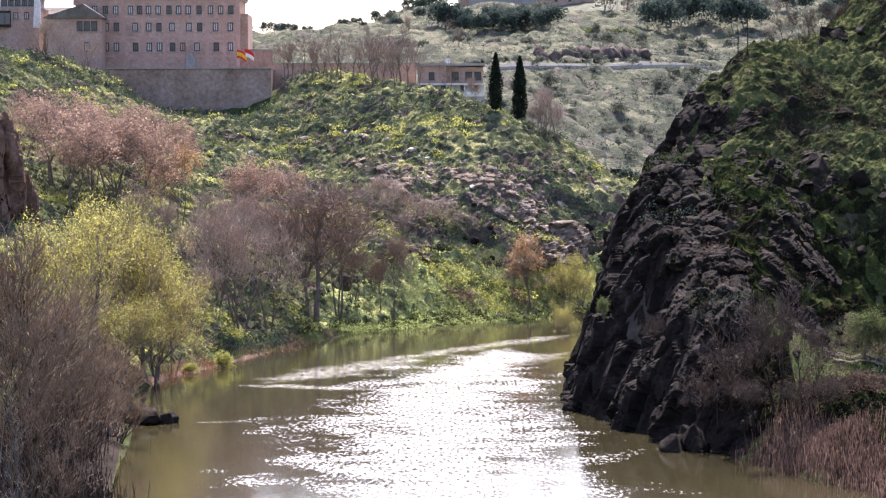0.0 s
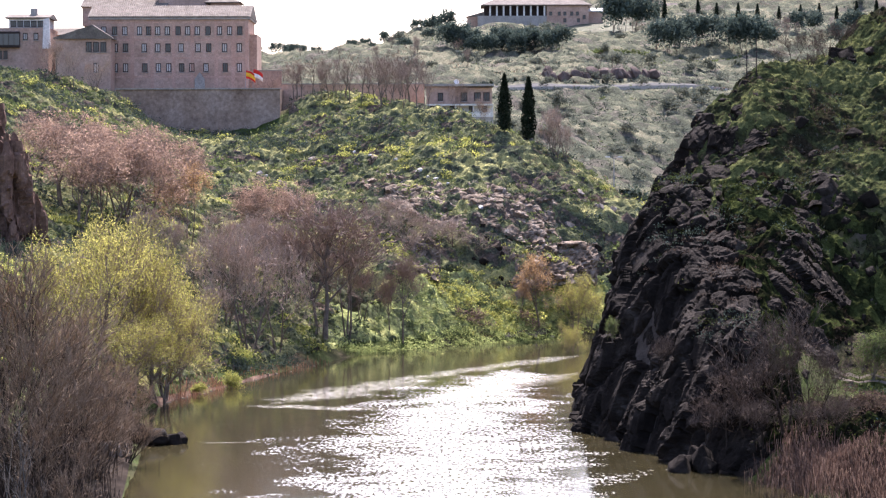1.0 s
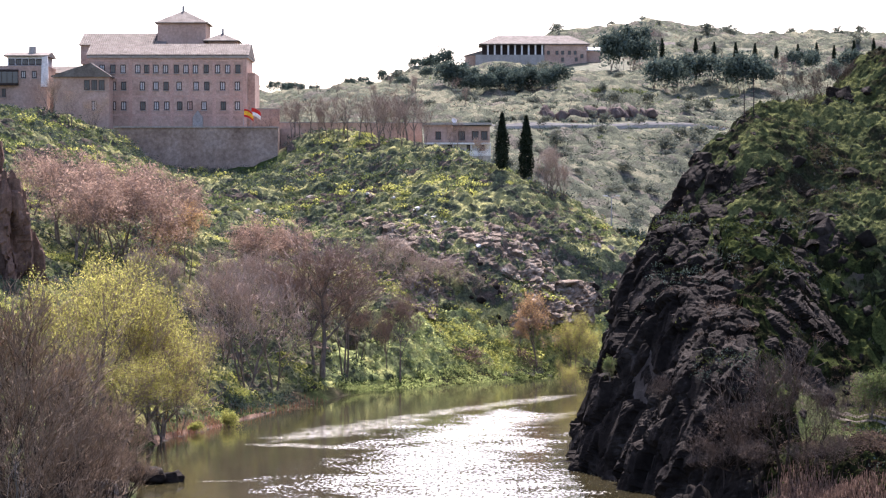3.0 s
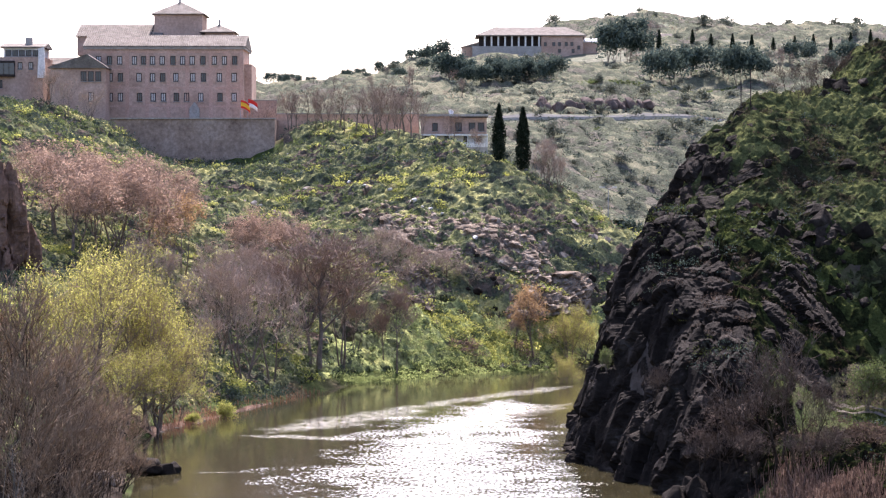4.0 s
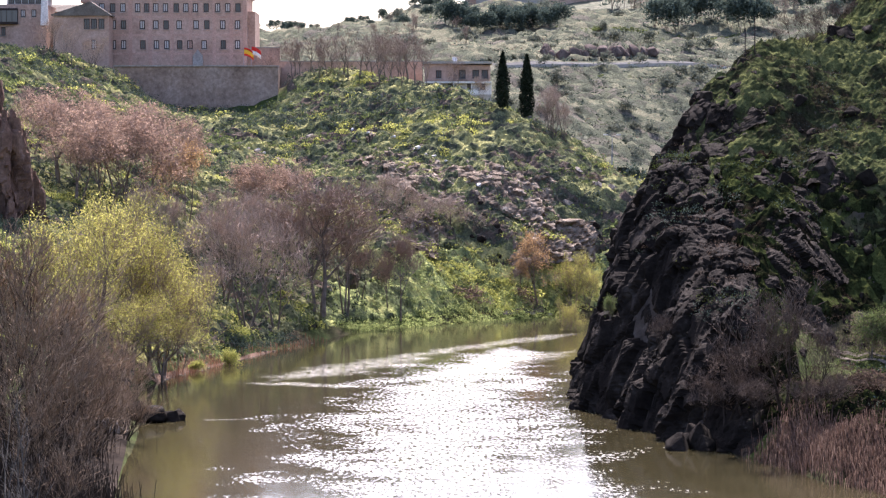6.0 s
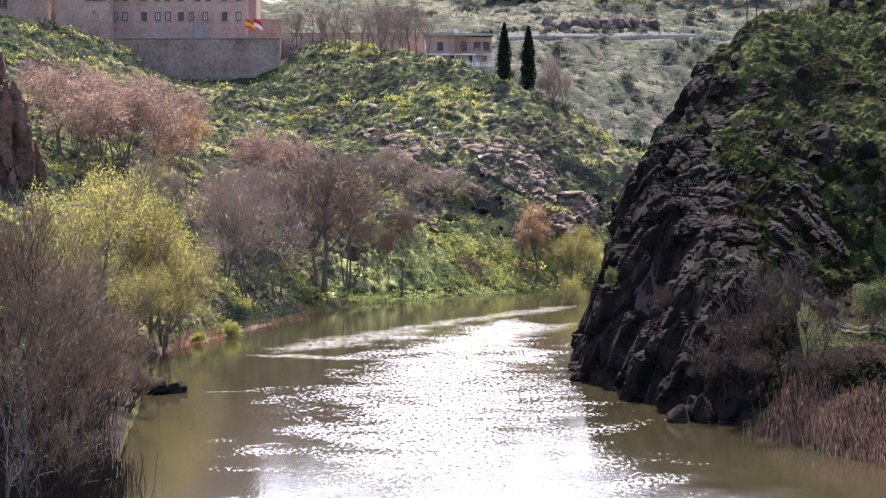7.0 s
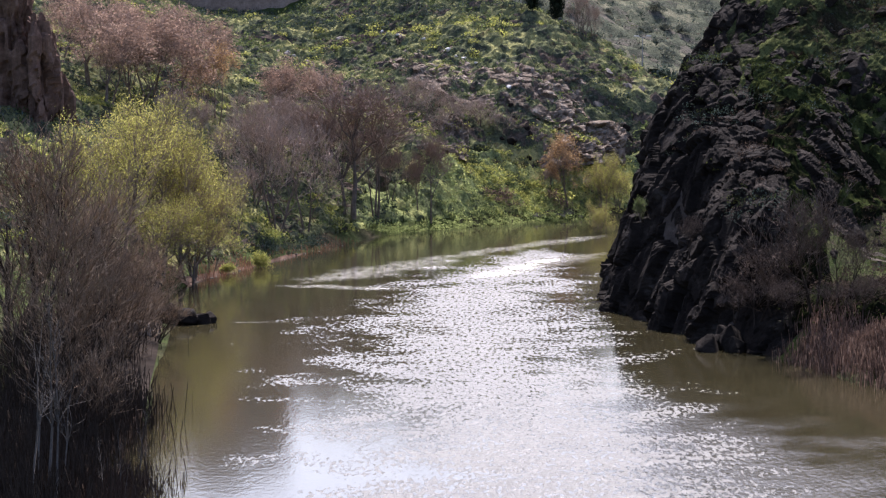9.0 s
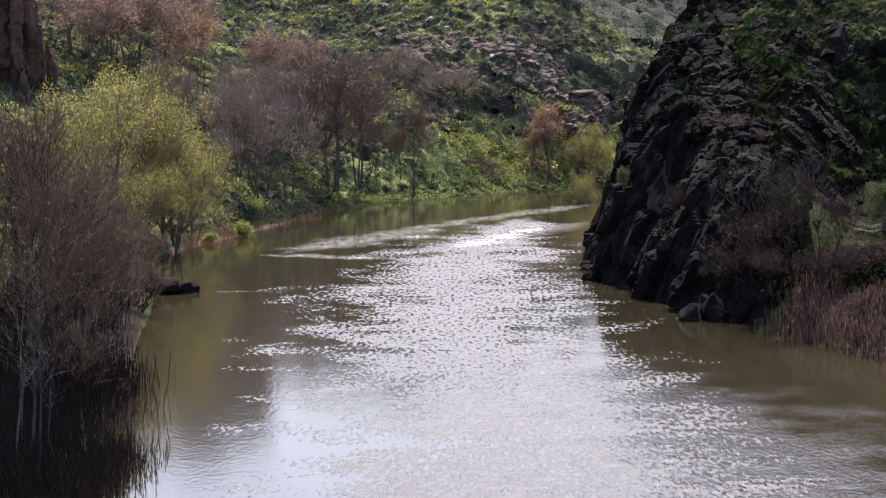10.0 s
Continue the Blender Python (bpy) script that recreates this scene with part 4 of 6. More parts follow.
def lumps(x, y, size, seed, share=1.0):
    """Rounded plants side by side: 0 between them, up to 1 on top; share: how much of the ground they take."""
    wx_, wy_ = x + 0.5 * RELIEF(y * 1.3, x), y + 0.5 * RELIEF(x * 1.3 + 40, y)
    d1, d2, own = cells(np.column_stack([wx_.ravel() / size, wy_.ravel() / size, np.full(x.size, 0.5)]), seed)
    dome = np.sqrt(np.clip(1 - (d1 / 0.72) ** 2, 0, 1)) * (0.35 + 0.65 * ((own * 7.3) % 1.0))
    return np.where(own < share, dome, 0).reshape(x.shape)


def growth(name, x0, x1, y0, y1, step, size, tall, keep, material, label, seed, share=1.0, ruffled=0.08, smooth=True):
    gx_, gy_ = np.arange(x0, x1, step), np.arange(y0, y1, step)
    X_, Y_ = np.meshgrid(gx_, gy_)
    h = tall * lumps(X_, Y_, size, seed, share) + 0.35 * tall * lumps(X_, Y_, size * 0.45, seed + 1, 0.85)
    jit = np.random.default_rng(seed).normal(size=X_.shape) * ruffled * tall
    Z_ = ground_height(X_, Y_) + 0.02 + h + jit
    ok = keep(X_, Y_)
    inner = ok.copy()
    inner[1:-1, 1:-1] = ok[1:-1, 1:-1] & ok[:-2, 1:-1] & ok[2:, 1:-1] & ok[1:-1, :-2] & ok[1:-1, 2:]
    Z_ = np.where(inner, Z_, ground_height(X_, Y_) - 0.5)  # the edge of the growth is rooted in the soil
    f = sheet_faces(len(gx_), len(gy_))
    f = f[ok.ravel()[f].all(1)]
    used = np.unique(f)
    back = np.zeros(X_.size, dtype=np.int32)
    back[used] = np.arange(len(used))
    v = np.stack([X_, Y_, Z_], -1).reshape(-1, 3)[used]
    return tagged(new(name, mesh_of(name, v, back[f], material, smooth)), label, "shrubs", kind="stuff")


growth("hillside_growth", -90, 60, 235, 474, 0.45, 1.6, 0.8, lambda x, y: on_west(x, y) & ~((x > -16) & (x < 30) & (y > 336) & (west(x, y) < 7.2 + 2.5 * PATCH(x, y))), M_COVER, "thick green and yellow growth covering the hillside", 31, 0.8, 0.14, False)
growth("meadow_growth", -16, 30, 336, 402, 0.4, 1.3, 0.75, lambda x, y: on_west(x, y) & (west(x, y) < 7.5 + 2.5 * PATCH(x, y)) & (west(x, y) > 0.3), M_MEADOW, "lush fresh green growth on the far bank", 41)
growth("hill_growth", 14, 62, 186, 322, 0.32, 1.3, 0.7, lambda x, y: on_east(x, y) & ~((x > 30.5) & (x < 46) & (y > 207) & (y < 233) & (east(x, y) < 9.0)) & (east(x, y) < 21.3 + 4 * PATCH(x, y)) & ((steep_east(x, y) < 9.0) | (x > 32)) & (x > 27.0 + 1.5 * PATCH(x, y) - np.clip(y - 262, 0, 40) * 0.25), M_HILL_SHADE, "green grass and scrub on the steep hill, shade in its colour", 33, 0.8, 0.16, False)
growth("hill_sward", 14, 62, 186, 322, 0.32, 1.3, 0.6, lambda x, y: on_east(x, y) & (east(x, y) > 21 + 4 * PATCH(x, y)) & ((steep_east(x, y) < 9.0) | (x > 32)) & (x > 27.0 + 1.5 * PATCH(x, y) - np.clip(y - 262, 0, 40) * 0.25), M_SWARD, "green sward on the upper hillside, lighter to carry its sunlight", 33, 0.8, 0.16, False)
growth("far_growth", -170, 190, 520, 990, 1.5, 3.4, 1.6, lambda x, y: on_far(x, y) & (np.abs(y - 606 - 0.62 * (x - 10)) > 6), M_COVER_FAR, "dull olive scrub dotted over the far hillside", 35, 0.62)
for name, count, keep, rad, leaves, leaf, mat, label in (
        ("green_scrub", 5000, lambda x, y: on_west(x, y) & (PATCH(x, y) > -0.7), (0.5, 1.9), 15, 0.16, L_GREEN, "low green shrubs covering the hillside"),
        ("yellow_scrub", 460, lambda x, y: on_west(x, y) & (PATCH(x + 40, y - 30) > 0.45), (0.8, 2.1), 110, 0.105, L_YELLOW, "bright yellow-green spring shrubs on the hillside"),
        ("dark_scrub", 1900, lambda x, y: on_west(x, y) & (PATCH(x - 70, y + 20) > 0.25), (0.7, 2.0), 26, 0.13, L_DARK, "dark blue-green shrubs and prickly pear on the slope"),
        ("dry_brush", 1000, lambda x, y: on_west(x, y) & (PATCH(x - 20, y + 90) > 0.5), (0.5, 1.2), 26, 0.09, L_DRY, "dry brown brush on the slope")):
    sp = scatter(rng, count, -95, 75, 225, 475, keep)
    scrub(name, sp, rad[0] + (rad[1] - rad[0]) * rng.random(count) ** 1.8, leaves, leaf, mat, label, len(name))

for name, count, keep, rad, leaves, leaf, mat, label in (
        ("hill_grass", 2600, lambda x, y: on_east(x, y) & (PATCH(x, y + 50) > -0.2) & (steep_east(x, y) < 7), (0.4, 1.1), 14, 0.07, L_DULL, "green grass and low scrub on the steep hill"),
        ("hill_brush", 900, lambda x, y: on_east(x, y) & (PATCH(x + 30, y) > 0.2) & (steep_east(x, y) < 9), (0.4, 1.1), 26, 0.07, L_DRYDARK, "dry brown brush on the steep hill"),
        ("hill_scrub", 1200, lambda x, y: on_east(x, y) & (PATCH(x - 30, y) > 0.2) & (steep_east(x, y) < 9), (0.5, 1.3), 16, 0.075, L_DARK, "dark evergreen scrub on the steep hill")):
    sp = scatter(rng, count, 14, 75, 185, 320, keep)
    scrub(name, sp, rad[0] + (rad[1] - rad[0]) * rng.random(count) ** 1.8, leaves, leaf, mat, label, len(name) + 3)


for name, count, keep, rad, leaves, leaf, mat, label in (
        ("far_shrubs", 3000, on_far, (0.5, 1.7), 11, 0.20, L_FAR, "dark green shrubs dotted over the far hillside"),
        ("slope_shrubs", 3900, below_road, (0.45, 1.5), 13, 0.19, L_DARK, "dark green shrubs dotted over the slope below the far road"),
        ("slope_scrub", 2600, below_road, (0.35, 1.1), 11, 0.18, L_OLIVE, "dull olive scrub on the slope below the far road"),
        ("far_scrub", 3500, on_far, (0.5, 1.6), 9, 0.18, L_OLIVE, "dull olive scrub dotted over the far hillside"),
        ("far_green", 1200, lambda x, y: on_far(x, y) & (PATCH(x * 0.5, y * 0.5) > 0.3), (0.7, 2.0), 10, 0.18, L_GREEN, "green scrub on the far hillside"),
        ("far_dry", 2400, lambda x, y: on_far(x, y) & (PATCH(x * 0.5 + 60, y * 0.5) > 0.2), (0.6, 1.6), 10, 0.18, L_DRY, "dry brush on the far hillside")):
    sp = scatter(rng, count, -190, 200, 525, 1000, keep)
    scrub(name, sp, rad[0] + (rad[1] - rad[0]) * rng.random(count) ** 2.2, leaves, leaf, mat, label, len(name) + 9)


# ---- trees ----
def tubes(segs, sides):
    """Tapered open tubes for rows of (x0, y0, z0, x1, y1, z1, r0, r1)."""
    s = np.array(segs)
    p0, p1, r0, r1 = s[:, :3], s[:, 3:6], s[:, 6:7], s[:, 7:8]
    d = p1 - p0
    d /= np.linalg.norm(d, axis=1, keepdims=True) + 1e-9
    ref = np.where(np.abs(d[:, 2:3]) > 0.9, np.array([[1.0, 0, 0]]), np.array([[0, 0, 1.0]]))
    a = np.cross(d, ref)
    a /= np.linalg.norm(a, axis=1, keepdims=True) + 1e-9
    b = np.cross(d, a)
    ring = []
    for p, r in ((p0, r0), (p1 + d * r1 * 0.3, r1)):
        for k in range(sides):
            an = math.tau * k / sides
            ring.append(p + r * (a * math.cos(an) + b * math.sin(an)))
    v = np.stack(ring, 1)
    n = len(s)
    base = (np.arange(n) * 2 * sides)[:, None, None]
    f = np.array([[k, (k + 1) % sides, sides + (k + 1) % sides, sides + k] for k in range(sides)])[None]
    return v.reshape(-1, 3), (base + f).reshape(-1, 4)


def ribbons(segs, seed):
    """Twigs as thin tapering strips, each turned its own way."""
    s = np.array(segs)
    p0, p1, w0, w1 = s[:, :3], s[:, 3:6], s[:, 6:7] * 1.5, s[:, 7:8] * 1.2
    d = p1 - p0
    a = np.cross(d, unit(np.random.default_rng(seed), len(s)))
    a /= np.linalg.norm(a, axis=1, keepdims=True) + 1e-9
    v = np.stack([p0 - a * w0, p0 + a * w0, p1 + a * w1, p1 - a * w1], 1).reshape(-1, 3)
    return v, np.arange(len(s) * 4).reshape(-1, 4)


def grow(seed, tall=10.0, wide=4.0, stems=1, fork=0.3, lean=(0, 0), kids=(7, 6, 6, 5), rise=0.55, girth=0.022, droop=0.0, wobble=0.20):
    """Limbs and twigs of a tree as segments, by level, and the twig tips."""
    rng = random.Random(seed)
    wood, twigs, tips = [], [], []

    def branch(p, d, length, r, level):
        steps = 4 if level == 0 else 3 if level < 3 else 2
        q, nodes = p.copy(), []
        for i in range(steps):
            wob = 0.10 if level == 0 else wobble
            d = (d + Vector((rng.gauss(0, wob), rng.gauss(0, wob), rng.gauss(0, wob) + (0.10 if level else 0.03) - droop * level * 0.1))).normalized()
            e = q + d * (length / steps)
            ra, rb = r * (1 - 0.8 * i / steps), r * (1 - 0.8 * (i + 1) / steps)
            (wood if level < 3 else twigs).append((*q, *e, max(ra, 0.012), max(rb, 0.008)))
            q = e
            nodes.append((q.copy(), d.copy(), rb))
        if level >= len(kids):
            tips.append(q)
            return
        for k in range(kids[level]):
            t = rng.uniform(fork if level == 0 else 0.25, 1.0)
            i = min(steps - 1, int(t * steps))
            base, bd, br = nodes[i]
            side = Vector((rng.gauss(0, 1), rng.gauss(0, 1), rng.gauss(0, 0.5)))
            side = (side - bd * side.dot(bd)).normalized()
            nd = (bd * rise + side * rng.uniform(0.55, 1.0) * (wide / 4.0 if level == 0 else 1.0) + Vector((0, 0, 0.25 - droop * 0.4))).normalized()
            reach = length * (rng.uniform(0.5, 0.75) if level else (wide / tall) * rng.uniform(1.0, 1.6) * (1.15 - 0.55 * t))
            branch(base, nd, reach, max(br * 0.75, r * 0.3), level + 1)

    for s in range(stems):
        an = math.tau * s / stems + rng.uniform(0, 1)
        off = 0.035 * tall if stems > 1 else 0
        d = Vector((lean[0] + (math.cos(an) * 0.28 if stems > 1 else 0), lean[1] + (math.sin(an) * 0.28 if stems > 1 else 0), 1)).normalized()
        branch(Vector((off * math.cos(an), off * math.sin(an), -0.3)), d, tall * rng.uniform(0.72, 0.85), girth * tall * rng.uniform(0.7, 1.0) / (stems ** 0.4), 0)
    return wood, twigs, tips


def tree_kind(name, label, seed, bark, twig, leaf=None, per_tip=0, leaf_size=0.12, spread=0.5, crown_label="", far_off=False, clump=1, **shape):
    root = empty(name, pose(0, -900, -40), label, "tree")
    wood, twigs, tips = grow(seed, **shape)
    wood, twigs, ends = np.array(wood), np.array(twigs), np.array([tuple(t) for t in tips])
    tall, wide = shape["tall"], shape["wide"]
    kz = tall / np.percentile(ends[:, 2], 99.5)
    kx = wide / np.percentile(np.hypot(ends[:, 0] - np.median(ends[:, 0]), ends[:, 1] - np.median(ends[:, 1])), 95)
    fit = np.array([kx, kx, kz, kx, kx, kz, 1, 1])
    wood, twigs, ends = wood * fit, twigs * fit, ends * fit[:3]
    if far_off:
        wood = wood[wood[:, 6] > 0.05]
    v, f = tubes(wood, 3)
    if not far_off:
        thick = wood[:, 6] > 0.06
        v, f = tubes(wood[~thick], 3)
        v5, f5 = tubes(wood[thick], 6)
        f = np.vstack([f, f5 + len(v)])
        v = np.vstack([v, v5])
    part("trunk", mesh_of("trunk", v, f, bark, True), bark, root)
    v, f = ribbons(twigs, seed) if len(twigs) else (None, None)
    if not far_off:
        part("branchwork" if leaf else "crown", mesh_of("branchwork", v, f, twig), twig, root)
    if leaf:
        r = np.random.default_rng(seed)
        c = np.repeat(ends[::clump], per_tip * clump, axis=0)
        c = c + r.normal(size=c.shape) * spread
        v, f = leaf_quads(r, c, leaf_size * r.uniform(0.6, 1.3, len(c)))
        part("crown", mesh_of("crown", v, f, leaf), leaf, root, crown_label)
    return root


BARE = [tree_kind("bare_tree", "leafless brown riverside tree with a fine twiggy crown", 10 + i, M_BARK, M_TWIG, tall=10, wide=3.6, stems=1 + i % 2 * 2, fork=0.25, rise=0.85, wobble=0.14, kids=((11, 7, 6, 4), (6, 6, 5, 3))[i % 2]) for i in range(3)]
RIDGE = [tree_kind("bare_tree", "leafless brown tree on the ridge", 180 + i, M_BARK, M_TWIG, tall=10, wide=3.8, stems=1 + i, fork=0.25, rise=0.85, wobble=0.14, kids=(8, 5, 4, 2)) for i in range(2)]
GREY = [tree_kind("bare_tree", "leafless grey-mauve tree with a dense haze of twigs", 30 + i, M_BARK, M_GREYTWIG, tall=10, wide=4.0, stems=2 + i, fork=0.12, rise=0.7, kids=(6, 5, 5, 3)) for i in range(3)]
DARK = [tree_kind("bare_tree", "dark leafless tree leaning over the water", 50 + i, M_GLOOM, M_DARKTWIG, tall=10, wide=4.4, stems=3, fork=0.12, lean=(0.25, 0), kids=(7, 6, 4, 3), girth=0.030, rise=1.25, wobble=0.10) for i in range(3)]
# NEAR repeats DARK in lower tones, as the shaded trees of the bank.
M_NEARTWIG = patchy("shaded_near_twigs", [(0.135, 0.096, 0.063), (0.235, 0.17, 0.115)], 1.0, 0.9, 0.2, 0.01)
NEAR = [tree_kind("bare_tree", "leafless tree crowding the near bank, darkened for its shade", 50 + i, M_GLOOM, M_NEARTWIG, tall=10, wide=4.4, stems=3, fork=0.12, lean=(0.25, 0), kids=(6, 5, 4, 3), girth=0.028, rise=1.25, wobble=0.10) for i in range(2)]
PINK = [tree_kind("pink_tree", "tree with pinkish-brown dry seed clusters", 70 + i, M_BARK, M_TWIG, L_PINK, 5, 0.085, 0.30, clump=5, tall=10, wide=4.6, stems=2, fork=0.3, kids=(7, 6, 5, 2)) for i in range(2)]
TAWNY = [tree_kind("tawny_tree", "small tree with tawny orange leaves", 80 + i, M_BARK, M_TWIG, L_ORANGE, 5, 0.08, 0.26, clump=3, tall=10, wide=3.6, stems=2, fork=0.2, kids=(7, 5, 5, 2)) for i in range(2)]
WILLOW = [tree_kind("willow", "willow in fresh yellow-green leaf", 90 + i, M_BARK, M_TWIG, L_WILLOW, 12, 0.042, 0.30, clump=3, tall=10, wide=4.3, stems=2, fork=0.08, rise=0.85, wobble=0.15, kids=(7, 5, 5, 3)) for i in range(3)]
DUSK = [tree_kind("bare_tree", "dark leafless tree on the river bank", 160 + i, M_GLOOM, M_DUSKTWIG, tall=10, wide=4.4, stems=2, fork=0.22, rise=0.8, kids=(7, 6, 5, 3)) for i in range(2)]
LEAFY = [tree_kind("green_bush", "rounded bush in fresh green leaf on the grass shelf", 170, M_BARK, M_TWIG, L_GREEN, 4, 0.15, 0.35, tall=10, wide=5.0, stems=4, fork=0.05, kids=(7, 5, 4, 2))]
FRESH = [tree_kind("fresh_bush", "small rounded bush in bright yellow-green leaf at the waterside", 172, M_BARK, M_TWIG, L_YELLOW, 4, 0.19, 0.35, tall=10, wide=5.0, stems=4, fork=0.05, kids=(7, 5, 4, 2))]
SAPLING = [tree_kind("sapling", "slender leafless sapling with pale stem", 120 + i, M_PALEBARK, M_GLOOM, tall=10, wide=1.3, stems=1, fork=0.25, kids=(9, 3, 2), girth=0.009) for i in range(2)]
ROUND = [tree_kind("round_tree", "dense dark evergreen tree", 140 + i, M_BARK, M_DARKTWIG, L_FAR, 4, 0.32, 0.5, far_off=True, tall=8, wide=3.6, stems=2, fork=0.1, kids=(7, 6, 3)) for i in range(2)]
OLIVE = [tree_kind("olive_tree", "small round olive tree", 150 + i, M_BARK, M_DARKTWIG, L_OLIVE, 2, 0.40, 0.4, far_off=True, tall=6, wide=3.4, stems=2, fork=0.1, kids=(6, 5, 3)) for i in range(2)]


def cypress(seed, n=3400, leaf=0.2):
    root = empty("cypress", pose(0, -900, -40), "tall narrow dark cypress", "tree")
    r = np.random.default_rng(seed)
    t = r.random(n) ** 0.8
    prof = np.sin(np.clip(t * 0.94 + 0.06, 0, 1) ** 0.62 * math.pi) ** 0.75
    an = r.uniform(0, math.tau, n)
    rad = 1.45 * prof * (0.75 + 0.3 * np.sin(4 * an + 11 * t + seed)) * np.sqrt(r.uniform(0.35, 1.1, n))
    c = np.column_stack([rad * np.cos(an), rad * np.sin(an), 0.6 + 9.4 * t])
    out = np.column_stack([np.cos(an), np.sin(an), 0 * t])
    v, f = leaf_quads(r, c, leaf * r.uniform(0.6, 1.3, n), None, 1.8)
    vt, ft = tubes([(0, 0, -0.4, 0, 0, 5, 0.16, 0.10), (0, 0, 5, 0.05, 0, 9.3, 0.10, 0.02)], 6)
    part("trunk", mesh_of("trunk", vt, ft, M_BARK, True), M_BARK, root)
    part("crown", mesh_of("crown", v, f, L_CYPRESS), L_CYPRESS, root)
    return root


CYPRESS = [cypress(1), cypress(2)]
FAR_CYPRESS = [cypress(3, 900, 0.34), cypress(4, 900, 0.34)]


def plant(kinds, x, y, tall, seed, group, wide=1.0, z=None, native=10.0, sink=0.1):
    rng = random.Random(seed)
    s = tall / native
    m = pose(x, y, (height(x, y) if z is None else z) - sink, 0, 0, rng.uniform(-40, 40) if kinds is DARK or kinds is NEAR else rng.uniform(0, 360)) @ Matrix.Diagonal((s * wide, s * wide, s, 1))
    return tagged(copy_thing(kinds[seed % len(kinds)], m), group=group)


def grove(kinds, group, rows, seed, native=10.0):
    for i, (x, y, tall, wide) in enumerate(rows):
        plant(kinds, x, y, tall, seed + i, group, wide, native=native)


grove(BARE, "bare trees on the bank", [(-16.1, 342.5, 21.1, 1.15), (-17.3, 342.5, 16.9, 0.9), (-13.2, 348.0, 17.1, 0.8), (-5.7, 354.8, 13.7, 0.6), (-7.5, 355.2, 9.2, 0.6), (-11.5, 354.0, 9.6, 0.8)], 200)
grove(GREY, "bare trees on the slope", [(-24.4, 314.8, 17.0, 1.0), (-21.4, 324.0, 14.6, 0.9), (-27.8, 322.0, 13.8, 1.0), (-21.1, 348.2, 11.7, 0.9), (-24.9, 337.0, 11.7, 0.9), (-6.4, 383.2, 6.0, 1.6), (-1.6, 381.5, 5.6, 1.7), (-4.1, 376.8, 5.6, 1.6), (1.4, 384.8, 5.4, 1.6), (-9.0, 386.0, 5.6, 1.6), (4.6, 384.0, 4.2, 1.5),
                                      (-31.9, 327.0, 8.8, 1.0), (-35.6, 327.0, 8.1, 1.0), (-46.7, 344.0, 8.5, 1.1), (-18.1, 359.2, 7.3, 0.9), (-28.5, 302.0, 9.5, 0.9), (-9.7, 380.0, 6.4, 1.3), (-28.3, 345.8, 10.1, 1.2), (-24.8, 350.5, 9.5, 1.2), (-31.3, 345.0, 7.8, 1.2), (-39.6, 329.5, 8.2, 1.2)], 230)
grove(PINK, "pinkish trees on the slope", [(-51.3, 338.5, 12.8, 1.1), (-43.9, 343.2, 14.1, 1.1), (-40.7, 352.0, 12.7, 1.0), (-49.5, 358.5, 10.5, 1.0), (-27.2, 367.8, 9.8, 1.1), (-22.6, 374.2, 9.4, 1.0), (-57.4, 352.8, 9.4, 1.0), (-37.7, 381.8, 7.7, 0.7), (-47.5, 328.0, 12.5, 1.3), (-41.0, 338.0, 12.9, 1.3), (-44.9, 336.0, 14.4, 1.2), (-24.9, 364.5, 9.8, 1.3), (-40.0, 367.8, 10.8, 1.1)], 260)
grove(TAWNY, "tawny trees", [(-35.3, 349.8, 11.6, 0.9), (-37.1, 347.8, 9.4, 0.9), (14.5, 377.0, 11.0, 0.9), (11.5, 377.2, 5.9, 0.8)], 280)
grove(RIDGE, "bare trees on the ridge", [(-26.2, 467.8, 7.5, 0.9), (-19.1, 462.5, 5.7, 1.0), (-14.8, 457.0, 8.8, 0.9), (-9.7, 459.8, 9.5, 1.0), (-4.6, 446.0, 10.1, 0.9), (-22.4, 466.0, 6.1, 1.0), (-12.3, 457.8, 7.0, 1.0), (-6.9, 445.2, 7.6, 1.0), (-30.4, 484.5, 7.1, 0.9), (-28.6, 481.0, 6.8, 1.0), (-16.9, 459.5, 7.3, 1.0), (-2.9, 440.0, 7.6, 0.8), (-24.2, 468.5, 8.0, 1.0), (-20.8, 465.0, 8.4, 1.1), (-13.4, 461.5, 8.6, 1.0), (-8.3, 455.0, 8.2, 1.0), (-33.0, 479.0, 7.4, 1.0), (2.6, 448.0, 6.4, 0.9), (-17.9, 462.0, 9.6, 1.1), (-10.9, 452.0, 10.4, 1.1), (-5.8, 449.0, 11.0, 1.0), (-27.4, 470.0, 8.6, 1.1)], 300)
grove(GREY, "bare trees on the ridge", [(18.2, 421.8, 9.2, 0.95), (19.0, 421.0, 8.2, 0.9), (20.5, 422.2, 6.8, 0.8), (6.9, 434.8, 5.4, 0.7), (-66.5, 452.0, 8.0, 1.0), (-63.0, 455.0, 7.0, 1.0), (-70.5, 455.0, 7.5, 1.0)], 320)
grove(CYPRESS, "cypress pair", [(10.4, 424.2, 9.9, 0.85), (18.5, 542.0, 14.0, 0.8)], 330)
grove(WILLOW, "willows by the water", [(-35.8, 251.0, 18.6, 0.9), (-32.8, 265.2, 17.6, 0.85), (-30.6, 275.0, 14.2, 0.95), (-31.6, 270.8, 16.3, 0.9), (-29.2, 280.2, 7.2, 0.8), (-35.2, 267.8, 16.9, 0.8), (20.1, 378.5, 9.4, 0.8), (17.3, 347.5, 7.0, 0.7), (22.3, 380.0, 7.3, 0.8)], 340)
grove(WILLOW, "willows by the water", [(-33.0, 257.0, 11.0, 1.3), (-30.2, 270.0, 8.5, 1.3)], 361)
